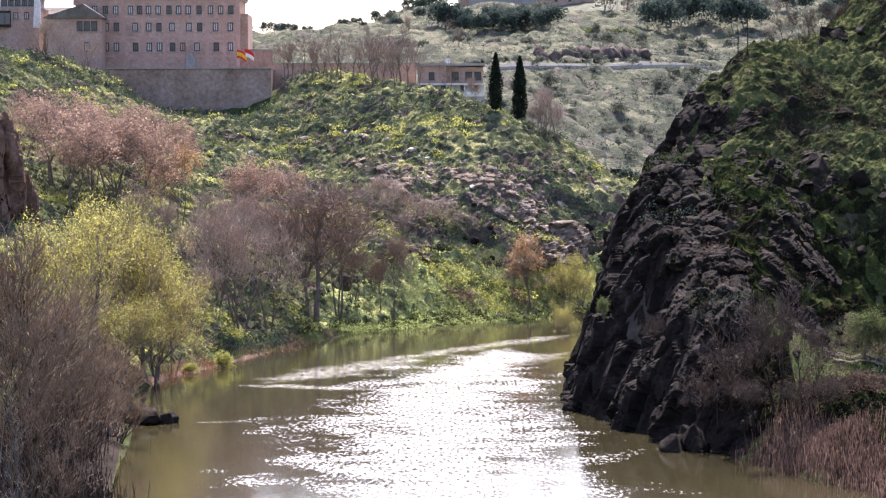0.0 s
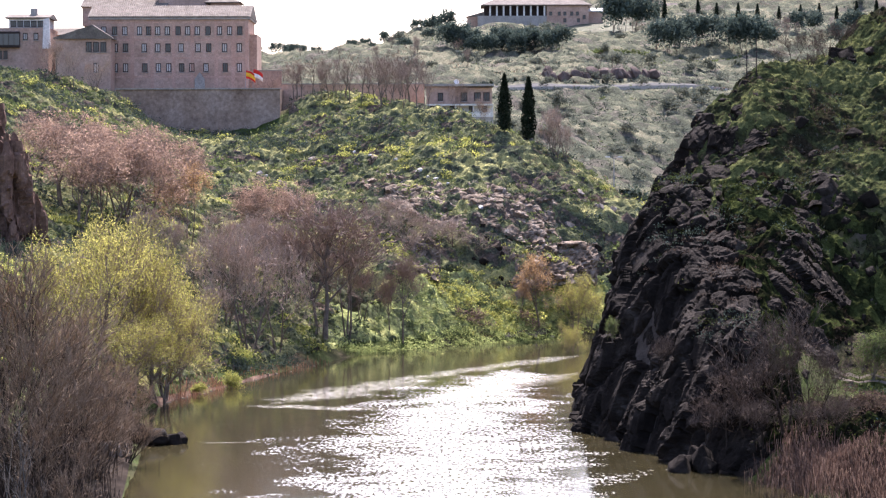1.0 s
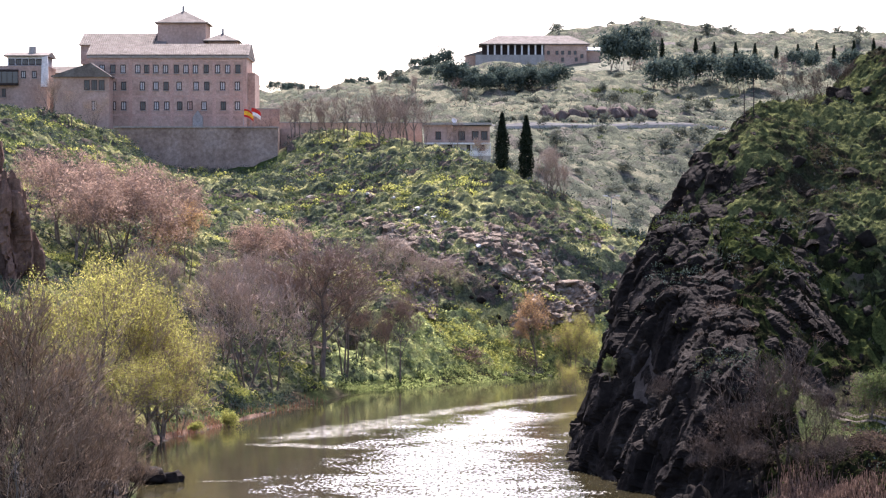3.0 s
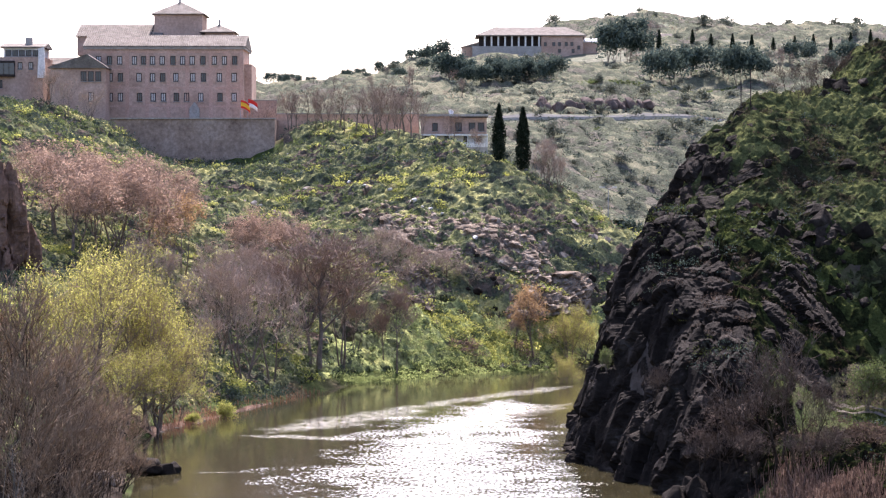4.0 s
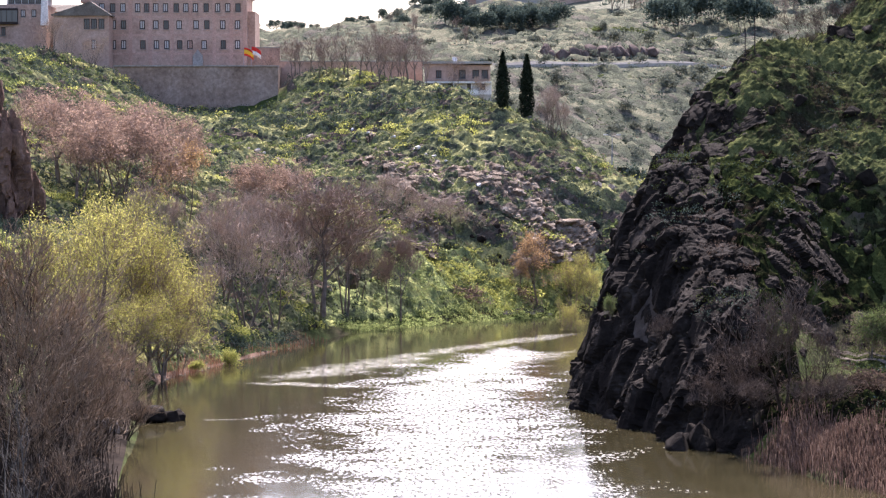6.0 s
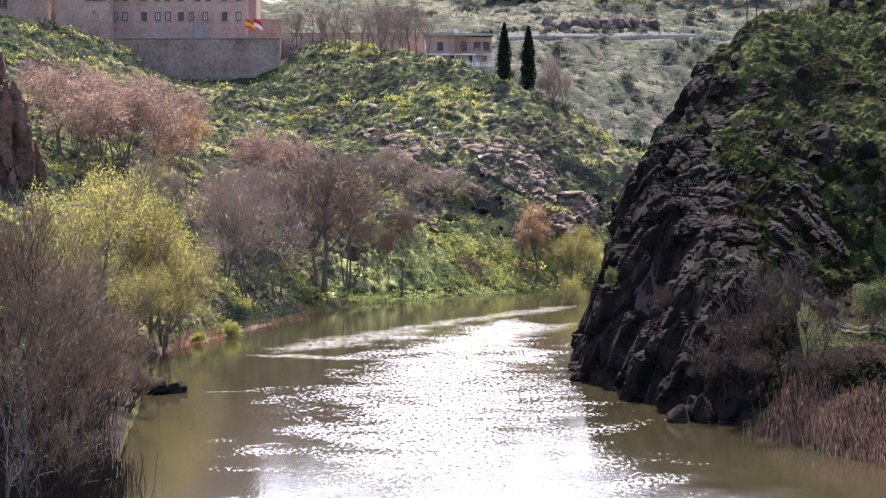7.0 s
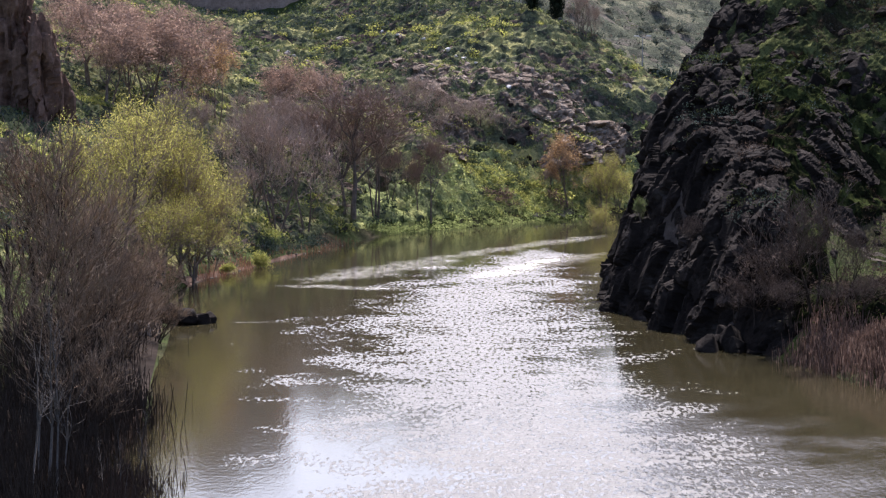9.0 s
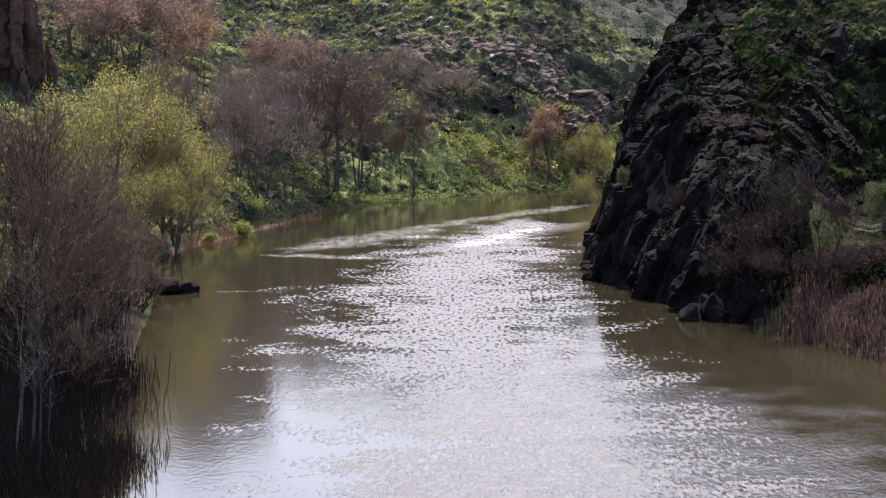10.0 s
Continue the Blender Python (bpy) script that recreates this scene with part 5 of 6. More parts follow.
grove(FRESH, "fresh green bushes", [(-24.6, 291.0, 3.0, 0.9), (-27.6, 283.0, 1.8, 1.0)], 352)
grove(LEAFY, "fresh green bushes", [(16.4, 243.0, 2.4, 0.7)], 356)
for i, (x, y, tall, wide) in enumerate(((-35.9, 205.0, 18, 1.0), (-33.9, 214.0, 13, 1.0), (-36.1, 195.0, 19, 1.0), (-30.9, 190.0, 12, 1.0), (-30.8, 216.0, 9, 1.0), (-30.5, 170.0, 14, 1.0), (-29.3, 180.0, 10, 1.2), (-29.5, 196.0, 9, 1.1), (-27.9, 160.0, 10, 1.1), (-29.9, 224.0, 8, 1.0), (-26.3, 176.0, 7, 1.2), (-25.2, 155.0, 7, 1.2), (-29.0, 208.0, 7.5, 1.1), (-27.6, 200.0, 6, 1.2), (-27.0, 214.0, 5, 1.1))):
    plant(DARK if y > 199 else NEAR, x, y, tall, 400 + i, "dark trees leaning over the water", wide)
for i, (x, y, tall) in enumerate(((-23.5, 137.0, 12.5), (-22.8, 135.0, 13), (-24.4, 139.0, 11), (-24.0, 134.0, 12), (-23.2, 140.0, 9), (-20.1, 141.0, 5), (-19.7, 146.0, 5.5), (-19.5, 150.0, 4), (-20.9, 140.0, 4.5), (-19.1, 137.0, 3.5))):
    plant(SAPLING, x, y, tall, 430 + i, "pale saplings", 1.0)
grove(DUSK, "bare trees below the cliff", [(28.0, 205.2, 11.7, 1.05), (25.2, 208.8, 7.0, 1.2), (30.1, 204.2, 8.0, 1.0)], 450)
grove(DUSK, "bare shrubs below the cliff", [(23.8, 209.5, 5.7, 1.5), (26.2, 205.8, 4.4, 1.6), (29.0, 202.5, 4.1, 1.5), (31.5, 201.5, 4.1, 1.5), (22.2, 211.5, 4.3, 1.2), (19.6, 225.2, 4.1, 1.0)], 460)
for i, (x, y, tall, wide) in enumerate(((38.9, 226.5, 4.6, 0.95), (40.6, 227.5, 4.0, 1.0))):
    plant(LEAFY, x, y, tall, 471 + i, "green bushes on the shelf", wide)
grove(DUSK, "cliff-top bushes", [(39.9, 286.2, 3.6, 1.2), (42.1, 288.2, 4.2, 1.2), (38.2, 285.8, 2.6, 1.3), (44.4, 290.5, 4.4, 1.1), (46.6, 292.0, 3.8, 1.2), (41.0, 284.0, 2.4, 1.4)], 475)

# evergreens, olives and cypresses of the far hill
rr = random.Random(5)
for i in range(24):
    x = 1.6 + i * 1.33 + rr.uniform(-0.5, 0.5)
    plant(ROUND, x, 712 + rr.uniform(-7, 7), rr.uniform(5.6, 8.2), 500 + i, "evergreens below the manor", 1.0, native=8.0)
for i, (x, y, tall, wide) in enumerate((
        (54.6, 806, 12.0, 0.9), (57.6, 803, 14.5, 0.8), (61.4, 808, 13.8, 0.85), (64.4, 804, 11.0, 0.9),
        (61.6, 727, 8.6, 1.0), (65.2, 725, 11.0, 0.9), (68.4, 729, 9.6, 1.0), (72.4, 742, 7.6, 1.0), (75.4, 740, 9.4, 0.95), (78.8, 743, 8.4, 1.0),
        (84.2, 733, 9.4, 0.95), (87.4, 731, 11.4, 0.9), (91.0, 735, 11.0, 0.95), (94.4, 732, 8.8, 1.0),
        (108.0, 770, 7.6, 1.0), (114.0, 776, 8.4, 1.0), (120.0, 768, 7.2, 1.1), (126.0, 780, 9.0, 1.0), (132.0, 772, 7.8, 1.0), (138.0, 776, 8.6, 1.0))):
    plant(ROUND, x, y, tall, 540 + i, "evergreens on the far hill", wide, native=8.0)
for i, (x, y, tall) in enumerate(((99.2, 749, 8.5), (102.6, 752, 9.6), (105.8, 750, 8.2), (71.0, 845, 9.5), (73.8, 848, 8.0))):
    plant(RIDGE, x, y, tall, 566 + i, "bare trees on the far hill", 0.8)
for i in range(80):
    d = rr.uniform(560, 960)
    plant(OLIVE, rr.uniform(-0.02, 0.175) * d, d, rr.uniform(2.5, 5), 580 + i, "olive trees on the far hill", 1.1, native=6.0)
for i in range(70):
    d = rr.uniform(535, 700)
    plant(OLIVE, rr.uniform(0.02, 0.10) * d, d, rr.uniform(1.4, 3.0), 760 + i, "small bushes on the far slope", 1.2, native=6.0)
for i in range(26):
    d = rr.uniform(900, 1150)
    plant(OLIVE, rr.uniform(-0.09, 0.175) * d, d, rr.uniform(3, 5), 640 + i, "olive trees on the skyline", 1.2, native=6.0)
for i in range(20):
    d = rr.uniform(770, 830)
    plant(ROUND, (-0.073 + 0.0035 * i) * d + rr.uniform(-1, 1), d, rr.uniform(2.6, 5.0), 740 + i, "evergreens on the low skyline", 1.1, native=8.0)
for i, u in enumerate((1163, 1176, 1235, 1268, 1306, 1340, 1378, 1416, 1449, 1480, 1515, 1550)):
    plant(FAR_CYPRESS, (u - 784) / 4446 * 835, 835, rr.uniform(5.5, 7.5), 680 + i, "far cypresses", 0.9)
for i, (u, d) in enumerate(((757, 880), (772, 880), (745, 890), (787, 870))):
    plant(ROUND, (u - 784) / 4446 * d, d, rr.uniform(6, 10), 700 + i, "evergreens on the far hill", 0.8, native=8.0)
for i in range(26):
    d = rr.uniform(600, 720)
    plant(RIDGE, rr.uniform(-0.072, 0.012) * d, d, rr.uniform(4, 6.5), 720 + i, "bare trees behind the ridge", 1.0)


# ---- reeds and bank plants ----
def reeds(name, x0, y0, x1, y1, count, spread, low, high, seed, material, label):
    r = np.random.default_rng(seed)
    t = r.random(count)
    x, y = x0 + (x1 - x0) * t + r.normal(size=count) * spread, y0 + (y1 - y0) * t + r.normal(size=count) * spread
    z = np.maximum(ground_height(x, y), -0.4)
    h = r.uniform(low, high, count)
    lean = r.normal(size=(count, 2)) * 0.14
    a = r.uniform(0, math.pi, count)
    w = 0.022
    base = np.column_stack([x, y, z])
    side = np.column_stack([np.cos(a), np.sin(a), a * 0]) * w
    tip = base + np.column_stack([lean[:, 0] * h, lean[:, 1] * h, h])
    mid = (base + tip) / 2 + np.column_stack([lean[:, 0] * -0.1 * h, a * 0, a * 0])
    v = np.stack([base - side, base + side, mid + side, mid - side, tip - side * 1.3, tip + side * 1.3], 1).reshape(-1, 3)
    k = (np.arange(count) * 6)[:, None, None]
    f = (k + np.array([[0, 1, 2, 3], [3, 2, 5, 4]])[None]).reshape(-1, 4)
    return tagged(new(name, mesh_of(name, v, f, material)), label, "reeds", kind="stuff")


reeds("reeds", 27.6, 202.5, 34.8, 180.8, 9000, 1.3, 0.5, 1.6, 1, L_REED, "dry pinkish-brown reed bed at the water's edge")
reeds("shelf_grass", 32.0, 216.5, 42.7, 227.0, 3600, 2.2, 0.12, 0.35, 8, L_GREEN, "sunlit green grass beside the cart track")
reeds("reeds", -30.1, 276.2, -25.4, 294.2, 520, 0.7, 0.3, 1.1, 2, L_RUST, "rust-brown dry stalks on the muddy bank")
reeds("reeds", -24.5, 299.8, -15.9, 330.2, 230, 0.7, 0.3, 0.9, 3, L_RUST, "rust-brown dry stalks on the muddy bank")
reeds("bank_grass", -13.4, 341.2, 18.1, 373.2, 1800, 0.8, 0.2, 0.7, 4, L_GREEN, "fresh green grass along the far bank")
reeds("dark_thicket", -28.0, 122.0, -33.0, 228.0, 6500, 2.2, 0.6, 3.0, 6, M_GLOOM, "leafless thicket along the near bank, darkened for its shade")
reeds("reeds", -24.5, 120.0, -23.0, 165.0, 1500, 1.6, 0.5, 1.6, 5, L_DRYDARK, "dry brown brush at the water's edge, darkened for shade")
reeds("reeds", -20.5, 120.0, -20.5, 146.0, 5000, 1.4, 0.4, 1.6, 15, M_NEARBRUSH, "dry brown brush at the water's edge, darkened for shade")
reeds("dark_thicket", -24.0, 122.0, -24.5, 172.0, 6000, 1.7, 0.8, 3.2, 16, M_GLOOM, "leafless thicket along the near bank, darkened for its shade")
rng = np.random.default_rng(77)
for name, (xa, ya, xb, yb), count, sp_, rad, mat, label in (
        ("bank_herbs", (-14.2, 343.5, 19.2, 378.0), 420, 1.0, (0.4, 0.9), L_GRASS, "lush fresh green herbs along the far bank"),
        ("meadow_herbs", (-3.6, 360.0, 16.7, 379.8), 700, 3.2, (0.4, 1.1), L_GRASS, "lush fresh green herbs on the far bank"),
        ("dark_scrub", (-25.1, 303.0, -19.3, 324.2), 70, 0.8, (0.6, 1.2), L_DARK, "dark shrubs at the water's edge"),
        ("dark_scrub", (-40.5, 337.0, -29.7, 327.0), 160, 2.5, (0.6, 1.5), L_DARK, "dark blue-green shrubs below the trees"),
        ("yellow_scrub", (-2.0, 371.0, 11.5, 378.0), 260, 2.4, (0.6, 1.4), L_YELLOW, "bright yellow-green spring shrubs by the bank"),
        # two dark-leaved bands put the terrace wall's shade into colour
        ("dark_scrub", (-58.0, 459.0, -31.0, 459.5), 240, 1.8, (0.9, 1.9), L_DARK, "shrubs below the terrace wall, dark-leaved to stand in for its shade"),
        ("dark_scrub", (-56.0, 451.0, -30.0, 447.0), 260, 3.0, (0.8, 1.8), L_DARK, "shrubs on the slope below the terrace wall, extending its shade by colour"),
        ("dark_scrub", (-78.0, 444.0, -60.0, 424.0), 170, 3.5, (0.8, 1.8), L_DARK, "dark evergreen shrubs beside the terrace"),
        # added brambles dim this bank in place of the hill's shade
        ("shelf_brambles", (31.0, 206.5, 43.0, 212.5), 330, 1.7, (0.5, 1.0), L_DRYDARK, "dark brown brambles added to dim the bank below the shelf"),
        ("dark_scrub", (-34.0, 436.0, -22.0, 430.0), 110, 2.6, (0.8, 1.8), L_DARK, "dark blue-green shrubs below the terrace"),
        # added bushes cover the black edge of the far growth sheet
        ("gully_bushes", (30.0, 519.0, 50.0, 523.0), 110, 1.4, (1.0, 2.2), L_DARK, "dark bushes added to fill the gap below the far slope"),
        ("terrace_hedge", (32.0, 708.0, 86.0, 722.0), 210, 0.8, (0.8, 1.7), L_GREEN, "low green hedge along a terrace of the far hill"),
        ("terrace_hedge", (0.0, 672.0, 92.0, 690.0), 190, 0.8, (0.6, 1.3), L_OLIVE, "dull green hedge along a terrace of the far hill"),
        ("yellow_scrub", (14.2, 382.5, 24.0, 386.5), 260, 2.8, (0.6, 1.4), L_YELLOW, "bright yellow-green spring shrubs by the bank")):
    t = rng.random(count)
    pts = np.column_stack([xa + (xb - xa) * t, ya + (yb - ya) * t]) + rng.normal(size=(count, 2)) * sp_
    scrub(name, pts, rng.uniform(*rad, count), 44 if ya < 500 else 12, 0.09 if ya < 500 else 0.22, mat, label, count)
for i, (x, y, r0) in enumerate(((3.2, 369.0, 2.2), (12.8, 377.2, 2.0), (5.1, 371.2, 1.4))):
    pts = np.column_stack([x + rng.normal(size=9) * r0 * 0.5, y + rng.normal(size=9) * 0.6])
    ob = scrub("dry_bush", pts, rng.uniform(1.1, 1.7, 9), 80, 0.10, L_DRY, "rounded reddish-brown dry bush on the bank", 60 + i)
    tagged(ob, category="bush")
    del ob["kind"]


# ---- other buildings ----
def ridge_house():
    root = empty("ridge_house", pose(0, 0, 0), "flat-roofed brick house with a white porch by the cypresses", "house")
    y = 458.0
    zb = 33.24
    part("wall", box(-2.99, 2.27, y + 2, y + 10, zb - 3, 40.76), M_BRICKWALL, root)
    part("wall", box(2.27 + 0.003, 9.06, y + 3, y + 10, zb - 3, 40.55), M_BRICKWALL, root)
    part("roof", box(-3.30, 9.37, y + 1.4, y + 10.5, 40.76 + 0.003, 41.17), M_CONCRETE, root)
    part("porch_roof", box(-2.88, 9.17, y - 1.2, y + 1.99, 37.15, 37.46), M_WHITE, root, "white flat porch canopy")
    part("porch_wall", box(-2.47, 9.06, y + 0.6, y + 1.99, zb - 3, 37.15 - 0.003), M_WHITE, root, "whitewashed porch wall")
    part("parapet", box(-2.88, 9.17, y - 1.3, y - 1.1, 35.09, 35.92), M_WHITE, root)
    part("porch_floor", box(-2.88, 9.17, y - 1.3, y + 0.597, 33.24 - 3, 35.09 - 0.003), M_CONCRETE, root)
    for u in (766, 775, 801, 835, 858):
        window(root, (u - 784) / 4446.3 * 458, y + 0.596, 36.02, 0.9, 1.1)
    for u in (758, 782, 806, 838, 872):
        xx = (u - 784) / 4446.3 * 458
        part("post", box(xx - 0.1, xx + 0.1, y - 1.1, y - 0.9, 35.09, 37.15 - 0.003), M_WHITE, root)
    window(root, -0.41, y + 1.996, 38.08, 1.0, 1.5)
    for u in (822, 846, 862):
        window(root, (u - 784) / 4446.3 * 458, y + 2.996, 38.08, 1.2, 1.6)
    dish = bmesh.new()
    bmesh.ops.create_uvsphere(dish, u_segments=14, v_segments=8, radius=0.75)
    bmesh.ops.delete(dish, geom=[v for v in dish.verts if v.co.z > -0.35], context="VERTS")
    bmesh.ops.transform(dish, matrix=pose(2.68, y + 2.5, 41.89, 60, 0, 20), verts=dish.verts[:])
    d = part("satellite_dish", dish, M_WHITE, root, "white satellite dish on the roof")
    part("mast", box(2.68 - 0.05, 2.68 + 0.05, y + 2.4, y + 2.5, 41.17, 41.89), M_STEEL, d)
    return root


def glazed_building():
    root = empty("glazed_building", pose(0, 0, 0), "brick block with a wide glazed bay beside the convent", "building")
    y = 486.0
    part("wall", box(-92.25, -76.08, y, y + 12, 44.67 - 4, 53.09), M_BRICKWALL, root)
    part("upper_wall", box(-83.95, -76.51, y + 1.5, y + 10, 53.09 + 0.003, 54.95), M_WHITE, root, "pale upper storey")
    part("gable", prism([(-77.17, 49.05), (-75.64, 49.05), (-75.86, 54.95), (-76.95, 54.73)], y - 0.5, y - 0.01, "y"), M_WHITE, root)
    part("roof", prism([(y + 0.8, 54.95 + 0.003), (y + 10.5, 54.95 + 0.003), (y + 10.5, 55.17), (y + 5.5, 56.04), (y + 0.8, 55.17)], -84.60, -75.86), M_TILE, root)
    bm = bmesh.new()
    bmesh.ops.create_cone(bm, cap_ends=True, segments=14, radius1=0.75, radius2=0.7, depth=1.6, matrix=pose(-79.46, y + 4, 56.26))
    part("chimney", bm, M_CONCRETE, root)
    part("glazed_bay", box(-90.07, -81.54, y - 0.9, y - 0.004, 49.27, 52.33), M_FRAME, root, "dark framed glazed bay")
    bay = root.children[-1]
    for i in range(8):
        xa = -89.85 + i * 1.05
        part("pane", box(xa, xa + 0.95, y - 0.96, y - 0.903, 49.70, 51.89), M_GLASS, bay)
    for u in (24, 36, 48, 60, 72):
        window(root, (u - 784) / 4446.3 * 486, y + 1.496, 53.31, 1.1, 1.2)
    for u in (47, 66):
        window(root, (u - 784) / 4446.3 * 486, y - 0.004, 50.69, 0.9, 1.4, True)
    for u in (2, 12):
        window(root, (u - 784) / 4446.3 * 486, y - 0.004, 47.08, 0.8, 1.6)
    return root


def small_house():
    root = empty("small_house", pose(0, 0, 0), "small orange-rendered house with a tiled roof behind the wing", "house")
    part("wall", box(-77.57, -71.31, 497.0, 504, 47.36, 52.27), plain("orange_render", (0.50, 0.24, 0.13)), root)
    part("roof", prism([(496.6, 52.27 + 0.003), (504.4, 52.27 + 0.003), (500.5, 53.84)], -78.02, -70.87), M_TILE, root)
    window(root, -76.90, 496.996, 50.49, 0.9, 1.3)
    return root


def manor():
    root = empty("manor", pose(0, 0, 0), "long tiled country house with a columned loggia on the far hill", "house")
    y = 846.0
    zb = 72.95
    part("wall", box(35.01, 49.09, y, y + 16, zb - 3, 81.0), M_BRICKWALL, root)
    # near-black wall colour stands in for shade inside the loggia
    part("loggia_wall", box(14.08, 35.01 - 0.003, y + 2.5, y + 14, zb - 3, 81.0), M_FRAME, root, "back wall of the loggia, dark in place of the recess's shade")
    part("base_wall", box(11.80, 35.01 - 0.003, y, y + 2.497, zb - 3, 77.6), M_CONCRETE, root)
    part("roof", pyramid(12.94, 50.23, y - 0.8, y + 17, 81.0 + 0.003, 84.6, 0.3, 24.0), M_TILE, root)
    for i in range(9):
        xx = (868 + i * 12 - 784) / 4446.3 * 846
        part("column", box(xx - 0.28, xx + 0.28, y + 0.2, y + 0.75, 77.6 + 0.003, 81.0), M_WHITE, root)
    for u, v in ((975, 90), (990, 90), (1000, 90), (1012, 90), (1022, 90), (1000, 102), (1024, 102), (1034, 96)):
        window(root, (u - 784) / 4446.3 * 846, y - 0.004, EYE + (370 - v) / 4446.3 * 846 - 0.6, 1.0, 1.3)
    part("annex", box(49.09 + 0.003, 54.04, y + 2, y + 12, zb - 3, 79.04), M_BRICKWALL, root)
    part("annex_roof", prism([(y + 1.4, 79.04), (y + 12.4, 80.56), (y + 12.4, 80.94), (y + 1.4, 79.42)], 49.09 + 0.003, 54.61), M_WHITE, root)
    part("low_wing", box(8.37, 14.08 - 0.003, y + 3, y + 12, zb - 3, 77.51), M_BRICKWALL, root)
    part("low_roof", prism([(7.99, 77.51), (14.08 - 0.003, 77.51), (14.08 - 0.003, 79.23)], y + 2.5, y + 12.5, "y"), M_TILE, root)
    return root


def far_cottage(x, y, z, w, label):
    root = empty("cottage", pose(x, y, z), label, "house")
    part("wall", box(-w, w, 0, 5, -3, 2.6), M_BRICKWALL, root)
    part("roof", prism([(-0.5, 2.603), (5.5, 2.603), (2.5, 4.2)], -w - 0.4, w + 0.4), M_TILE, root)
    for i in (-1, 1):
        window(root, i * w * 0.5, -0.004, 0.8, 0.9, 1.1)
    return root


ridge_house()
glazed_building()
small_house()
manor()
far_cottage(*(77.9, 870.0, 79.4), 3.0, "small pink cottage among far evergreens")


def garden_wall(name, x0, x1, y, z0, z1, label):
    root = empty(name, pose(0, 0, 0), label, "wall")
    part("wall", box(x0, x1, y, y + 0.5, z0 - 4, z1), M_BRICKWALL, root)
    part("coping", box(x0 - 0.1, x1 + 0.1, y - 0.1, y + 0.6, z1 + 0.003, z1 + 0.2), M_CONCRETE, root)
    return root


garden_wall("garden_wall", -30.28, -3.41, 474.0, 37.79, 41.63, "long brick garden wall behind bare trees")
garden_wall("garden_wall", -36.07, -31.04, 486.0, 40.30, 44.67, "brick wall beside the convent")


# ---- the far road, its cutting and parapet ----
def ribbon(name, pts, width, material, label, category, lift=0.15, step=3.0, kind="structure"):
    p = np.array(pts, dtype=float)
    s = np.concatenate([[0], np.cumsum(np.hypot(*np.diff(p, axis=0).T))])
    t = np.arange(0, s[-1] + step, step)
    x, y = np.interp(t, s, p[:, 0]), np.interp(t, s, p[:, 1])
    dx, dy = np.gradient(x), np.gradient(y)
    ln = np.hypot(dx, dy)
    nx, ny = -dy / ln, dx / ln
    rows = []
    for k in np.linspace(-0.5, 0.5, 4):
        xx, yy = x + nx * width * k, y + ny * width * k
        rows.append(np.column_stack([xx, yy, ground_height(xx, yy) + lift]))
    g = np.array(rows)
    ob = new(name, mesh_of(name, g.reshape(-1, 3), sheet_faces(len(t), 4), material, True))
    return tagged(ob, label, category, kind=kind)


def parapet(pts, high, thick, material, label):
    root = empty("parapet", pose(0, 0, 0), label, "wall")
    for (xa, ya), (xb, yb) in zip(pts, pts[1:]):
        ln = math.hypot(xb - xa, yb - ya)
        za, zb = height(xa, ya), height(xb, yb)
        bm = box(0, ln - 0.02, -thick / 2, thick / 2, -2.0, high)
        for v in bm.verts:
            v.co.z += za + (zb - za) * v.co.x / ln
        bmesh.ops.transform(bm, matrix=pose(xa, ya, 0, 0, 0, math.degrees(math.atan2(yb - ya, xb - xa))), verts=bm.verts[:])
        part("wall_length", bm, material, root)
    return root


M_ASPHALT = patchy("old_asphalt", [(0.06, 0.058, 0.055), (0.10, 0.097, 0.092)], 0.4, 0.9, 0.2, 0.02)
ROAD = [(13.1, 606.0), (21.4, 610.0), (29.8, 614.0), (38.4, 619.0), (47.2, 625.0), (56.3, 632.0), (65.6, 640.0), (75.2, 648.0), (91.2, 658.0)]
ribbon("road", [(x, y + 4) for x, y in ROAD], 5.0, M_ASPHALT, "narrow valley road on the far hill", "road", 0.15)
rx_ = np.arange(14.0, 90.0, 5.0)
EDGE = [(float(x), float(y)) for x, y in zip(rx_, np.interp(rx_, [p[0] for p in ROAD], [p[1] for p in ROAD]))]
parapet(EDGE, 0.7, 0.4, M_CONCRETE, "low pale parapet along the far road")

# ---- cart track and landing ----
for side in (-0.6, 0.6):
    ribbon("cart_track", [(44.5, 222.4 + side), (41.6, 223.6 + side), (39.2, 226.2 + side), (36.8, 226.6 + side), (34.9, 224.6 + side)], 0.4, M_GRAVEL, "pale gravel rut of the cart track on the grass shelf", "track", 0.32, 0.5)
ribbon("mud_bank", [(-30.8, 269.0), (-28.5, 279.5), (-25.1, 291.0), (-21.6, 305.5), (-16.3, 323.2), (-12.4, 335.0)], 2.4, M_MUD, "wet reddish mud bank along the river", "bank", 0.12, 0.8)
# this strip puts the shade under the trees into the ground colour
ribbon("bank_litter", [(-27.5, 100), (-26.6, 165), (-30.4, 205), (-34, 240), (-37, 262)], 9.0, patchy("shade_toned_litter", [(0.014, 0.010, 0.007), (0.034, 0.024, 0.017)], 0.8, 0.95, 0.5, 0.08), "leaf litter under the near trees, darkened for their shade", "bank", 0.12, 1.2)
ribbon("landing", [(8.9, 371.5), (11.9, 374.2), (15.3, 376.5)], 1.0, M_GRAVEL, "pale stone landing at the far bank", "landing", 0.35, 0.8)
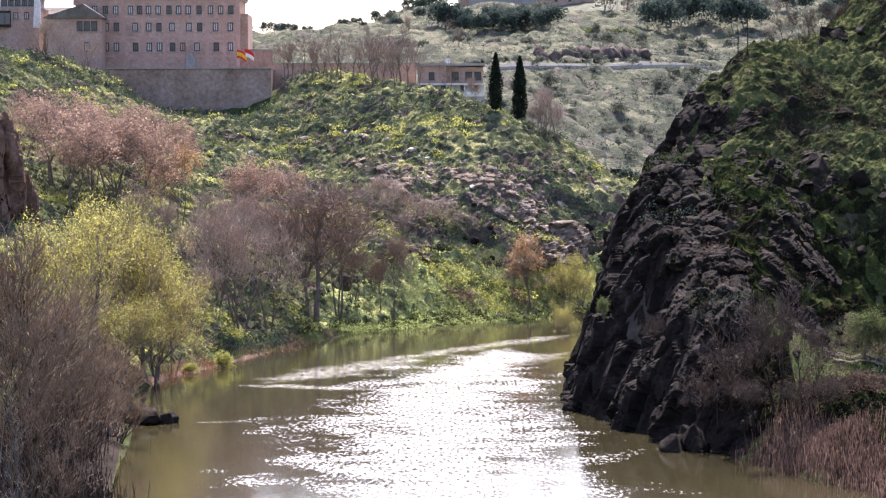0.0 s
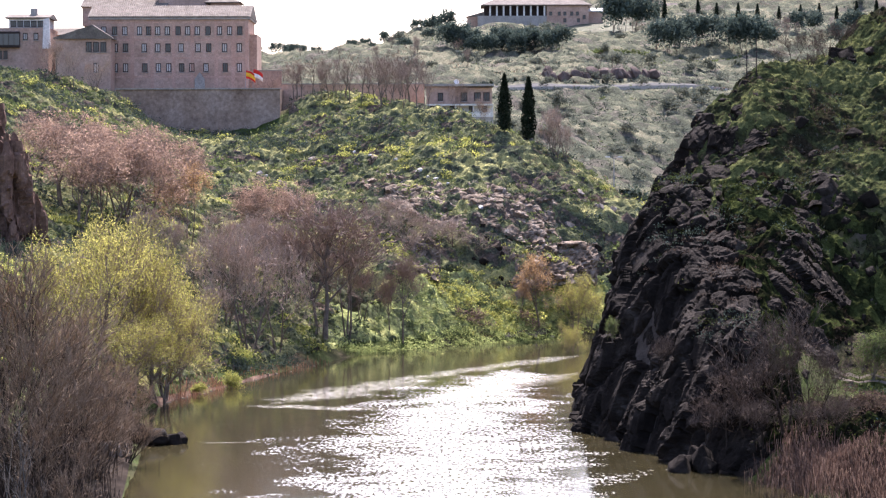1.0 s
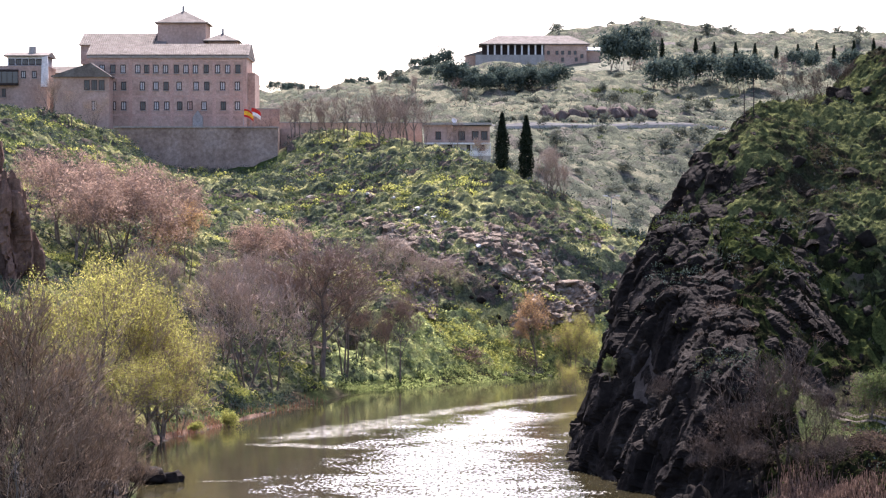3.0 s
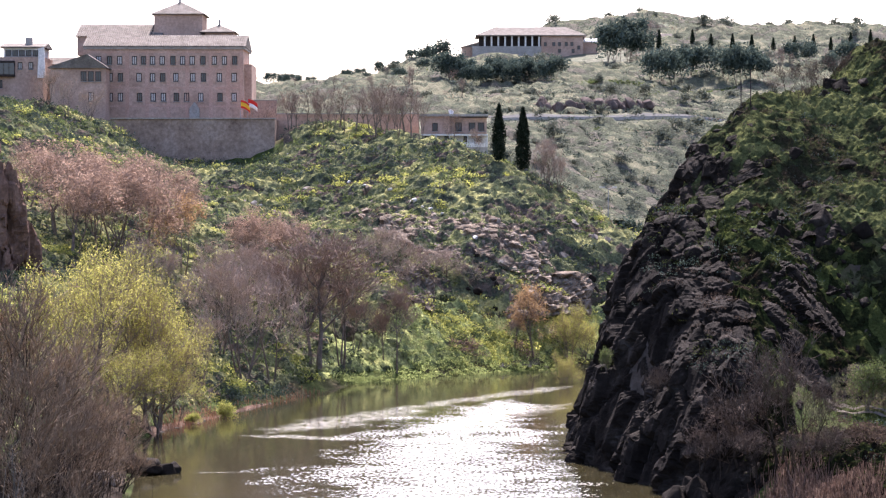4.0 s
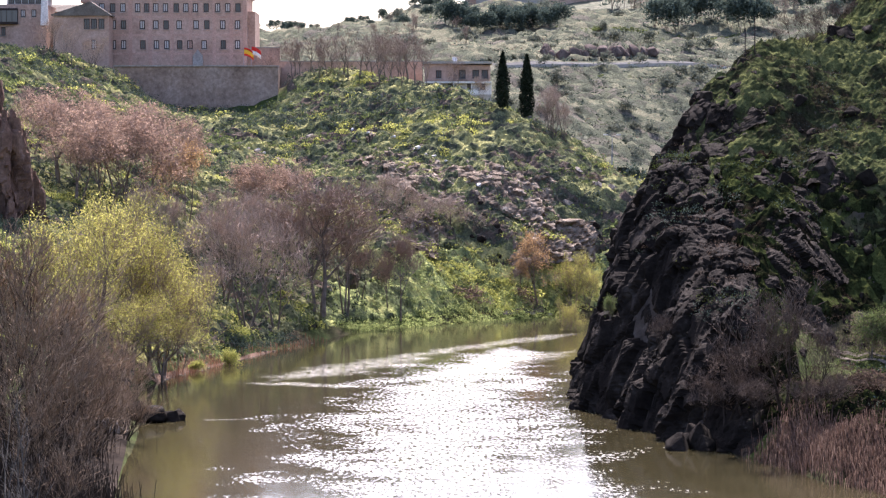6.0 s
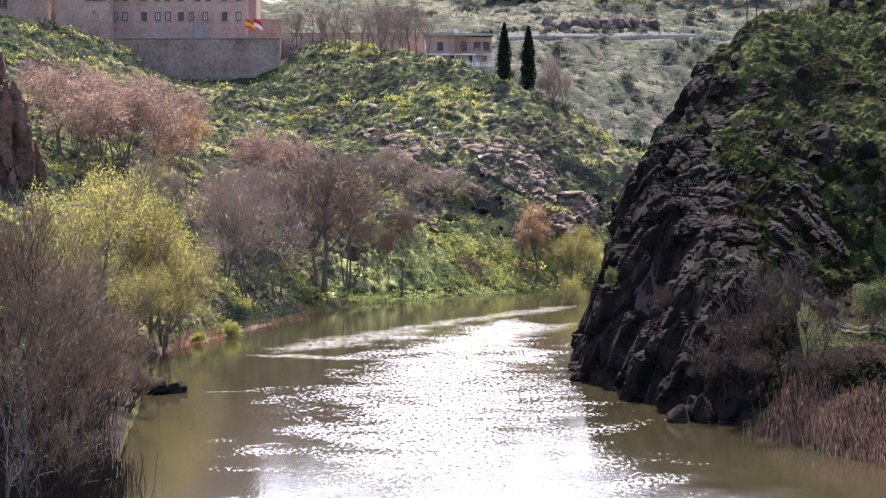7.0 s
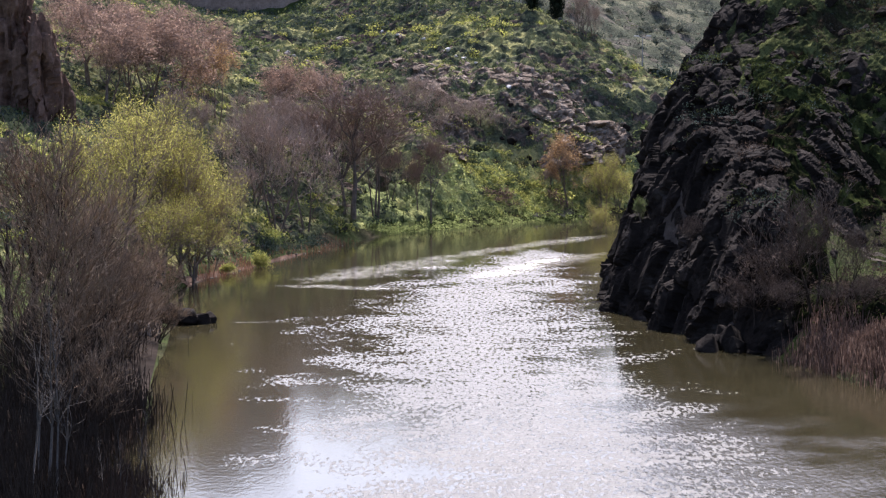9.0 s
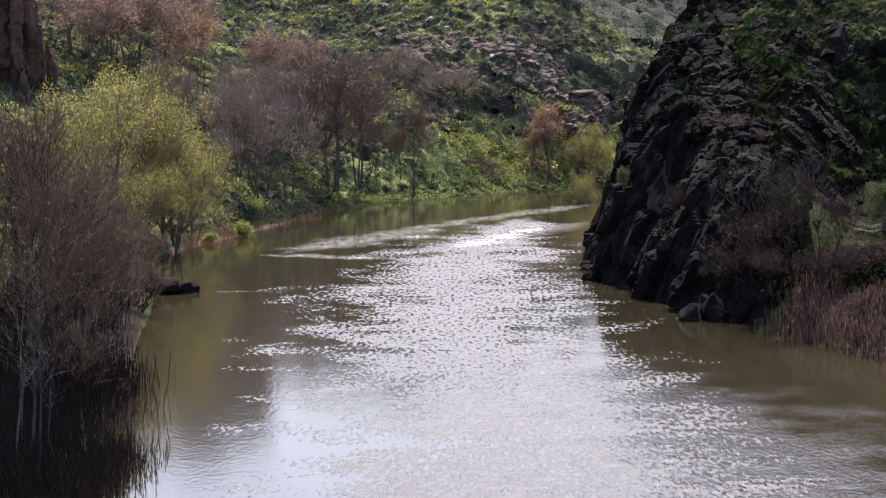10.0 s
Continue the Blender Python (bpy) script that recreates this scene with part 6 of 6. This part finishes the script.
for i, (x, y, s) in enumerate(((13.7, 374.8, 0.55), (16.4, 376.2, 0.5), (9.5, 372.0, 0.6))):
    rock_at(x, y, s, 950 + i, ROCKS, "boulder", "pale block beside the landing", "landing blocks", 0.4)


# ---- masts, lamps, flags ----
def tube_line(p0, p1, r0, r1, sides=8):
    bm = bmesh.new()
    d = Vector(p1) - Vector(p0)
    bmesh.ops.create_cone(bm, cap_ends=True, segments=sides, radius1=r0, radius2=r1, depth=d.length, matrix=Matrix.Translation((Vector(p0) + Vector(p1)) / 2) @ d.to_track_quat("Z", "Y").to_matrix().to_4x4())
    return bm


def mast(x, y, tall, rungs, label):
    z = height(x, y)
    root = empty("mast", pose(x, y, z), label, "mast", "masts on the cliff top")
    part("pole", tube_line((0, 0, -0.5), (0, 0, tall), 0.07, 0.05), M_FRAME, root)
    for k in range(rungs):
        zz = 0.6 + k * (tall - 1.0) / max(1, rungs)
        part("bracket", tube_line((-0.25, 0, zz), (0.25, 0, zz + 0.15), 0.03, 0.03, 6), M_FRAME, root)
    return root


mast(33.9, 280.5, 3.6, 6, "thin steel mast with short brackets on the cliff")
mast(34.9, 280.0, 4.8, 3, "taller thin steel mast on the cliff top")


def street_lamp(x, y, tall):
    root = empty("street_lamp", pose(x, y, height(x, y)), "twin-headed street lamp in the valley", "street lamp")
    part("pole", tube_line((0, 0, -0.5), (0, 0, tall), 0.12, 0.08), M_STEEL, root)
    for s in (-1, 1):
        part("arm", tube_line((0, 0, tall - 0.1), (s * 1.0, 0, tall + 0.2), 0.05, 0.04), M_STEEL, root)
        part("head", box(s * 1.3 - 0.5, s * 1.3 + 0.5, -0.2, 0.2, tall + 0.15, tall + 0.4), M_WHITE, root, bevel=0.04)
    return root


street_lamp(35.4, 520.0, 8.0)


def flag(x, y, z, tall, stripes, label):
    root = empty("flag", pose(x, y, z), label, "flag", "flags on the terrace")
    part("pole", tube_line((0, 0, -1), (0.0, 0, tall), 0.06, 0.04), M_STEEL, root)
    cols, w, top = 14, 2.2, tall - 0.1
    for name, a, b, mat in stripes:
        vs, fs = [], []
        for i in range(cols + 1):
            t = i / cols
            yy = 0.22 * math.sin(7 * t) * t
            for h in (a, b):
                for th in (-0.012, 0.012):
                    vs.append((0.06 + w * t * 0.8, yy + th, top - 1.5 * h - 0.9 * t * t))
        for i in range(cols):
            k = i * 4
            fs += [(k, k + 2, k + 6, k + 4), (k + 1, k + 5, k + 7, k + 3), (k, k + 4, k + 5, k + 1), (k + 2, k + 3, k + 7, k + 6)]
        part(name, mesh_of(name, vs, fs, mat, True), mat, root)
    return root


C_RED, C_YELLOW = plain("flag_red", (0.55, 0.04, 0.03)), plain("flag_yellow", (0.75, 0.42, 0.04))
flag(-36.79, 470.0, 40.64, 3.6, (("red_stripe", 0, 0.25, C_RED), ("yellow_stripe", 0.25, 0.75, C_YELLOW), ("red_stripe", 0.75, 1.0, C_RED)), "red and yellow striped flag drooping on a pole")
flag(-35.41, 470.0, 40.64, 3.8, (("red_stripe", 0, 0.5, C_RED), ("white_stripe", 0.5, 1.0, M_WHITE)), "red and white flag drooping on a pole")

# the template trees have served: only their copies stand in the valley
for kinds in (BARE, RIDGE, GREY, LEAFY, FRESH, DARK, NEAR, DUSK, PINK, TAWNY, WILLOW, SAPLING, ROUND, OLIVE, CYPRESS, FAR_CYPRESS):
    for root in kinds:
        for child in list(root.children_recursive):
            bpy.data.objects.remove(child)
        bpy.data.objects.remove(root)
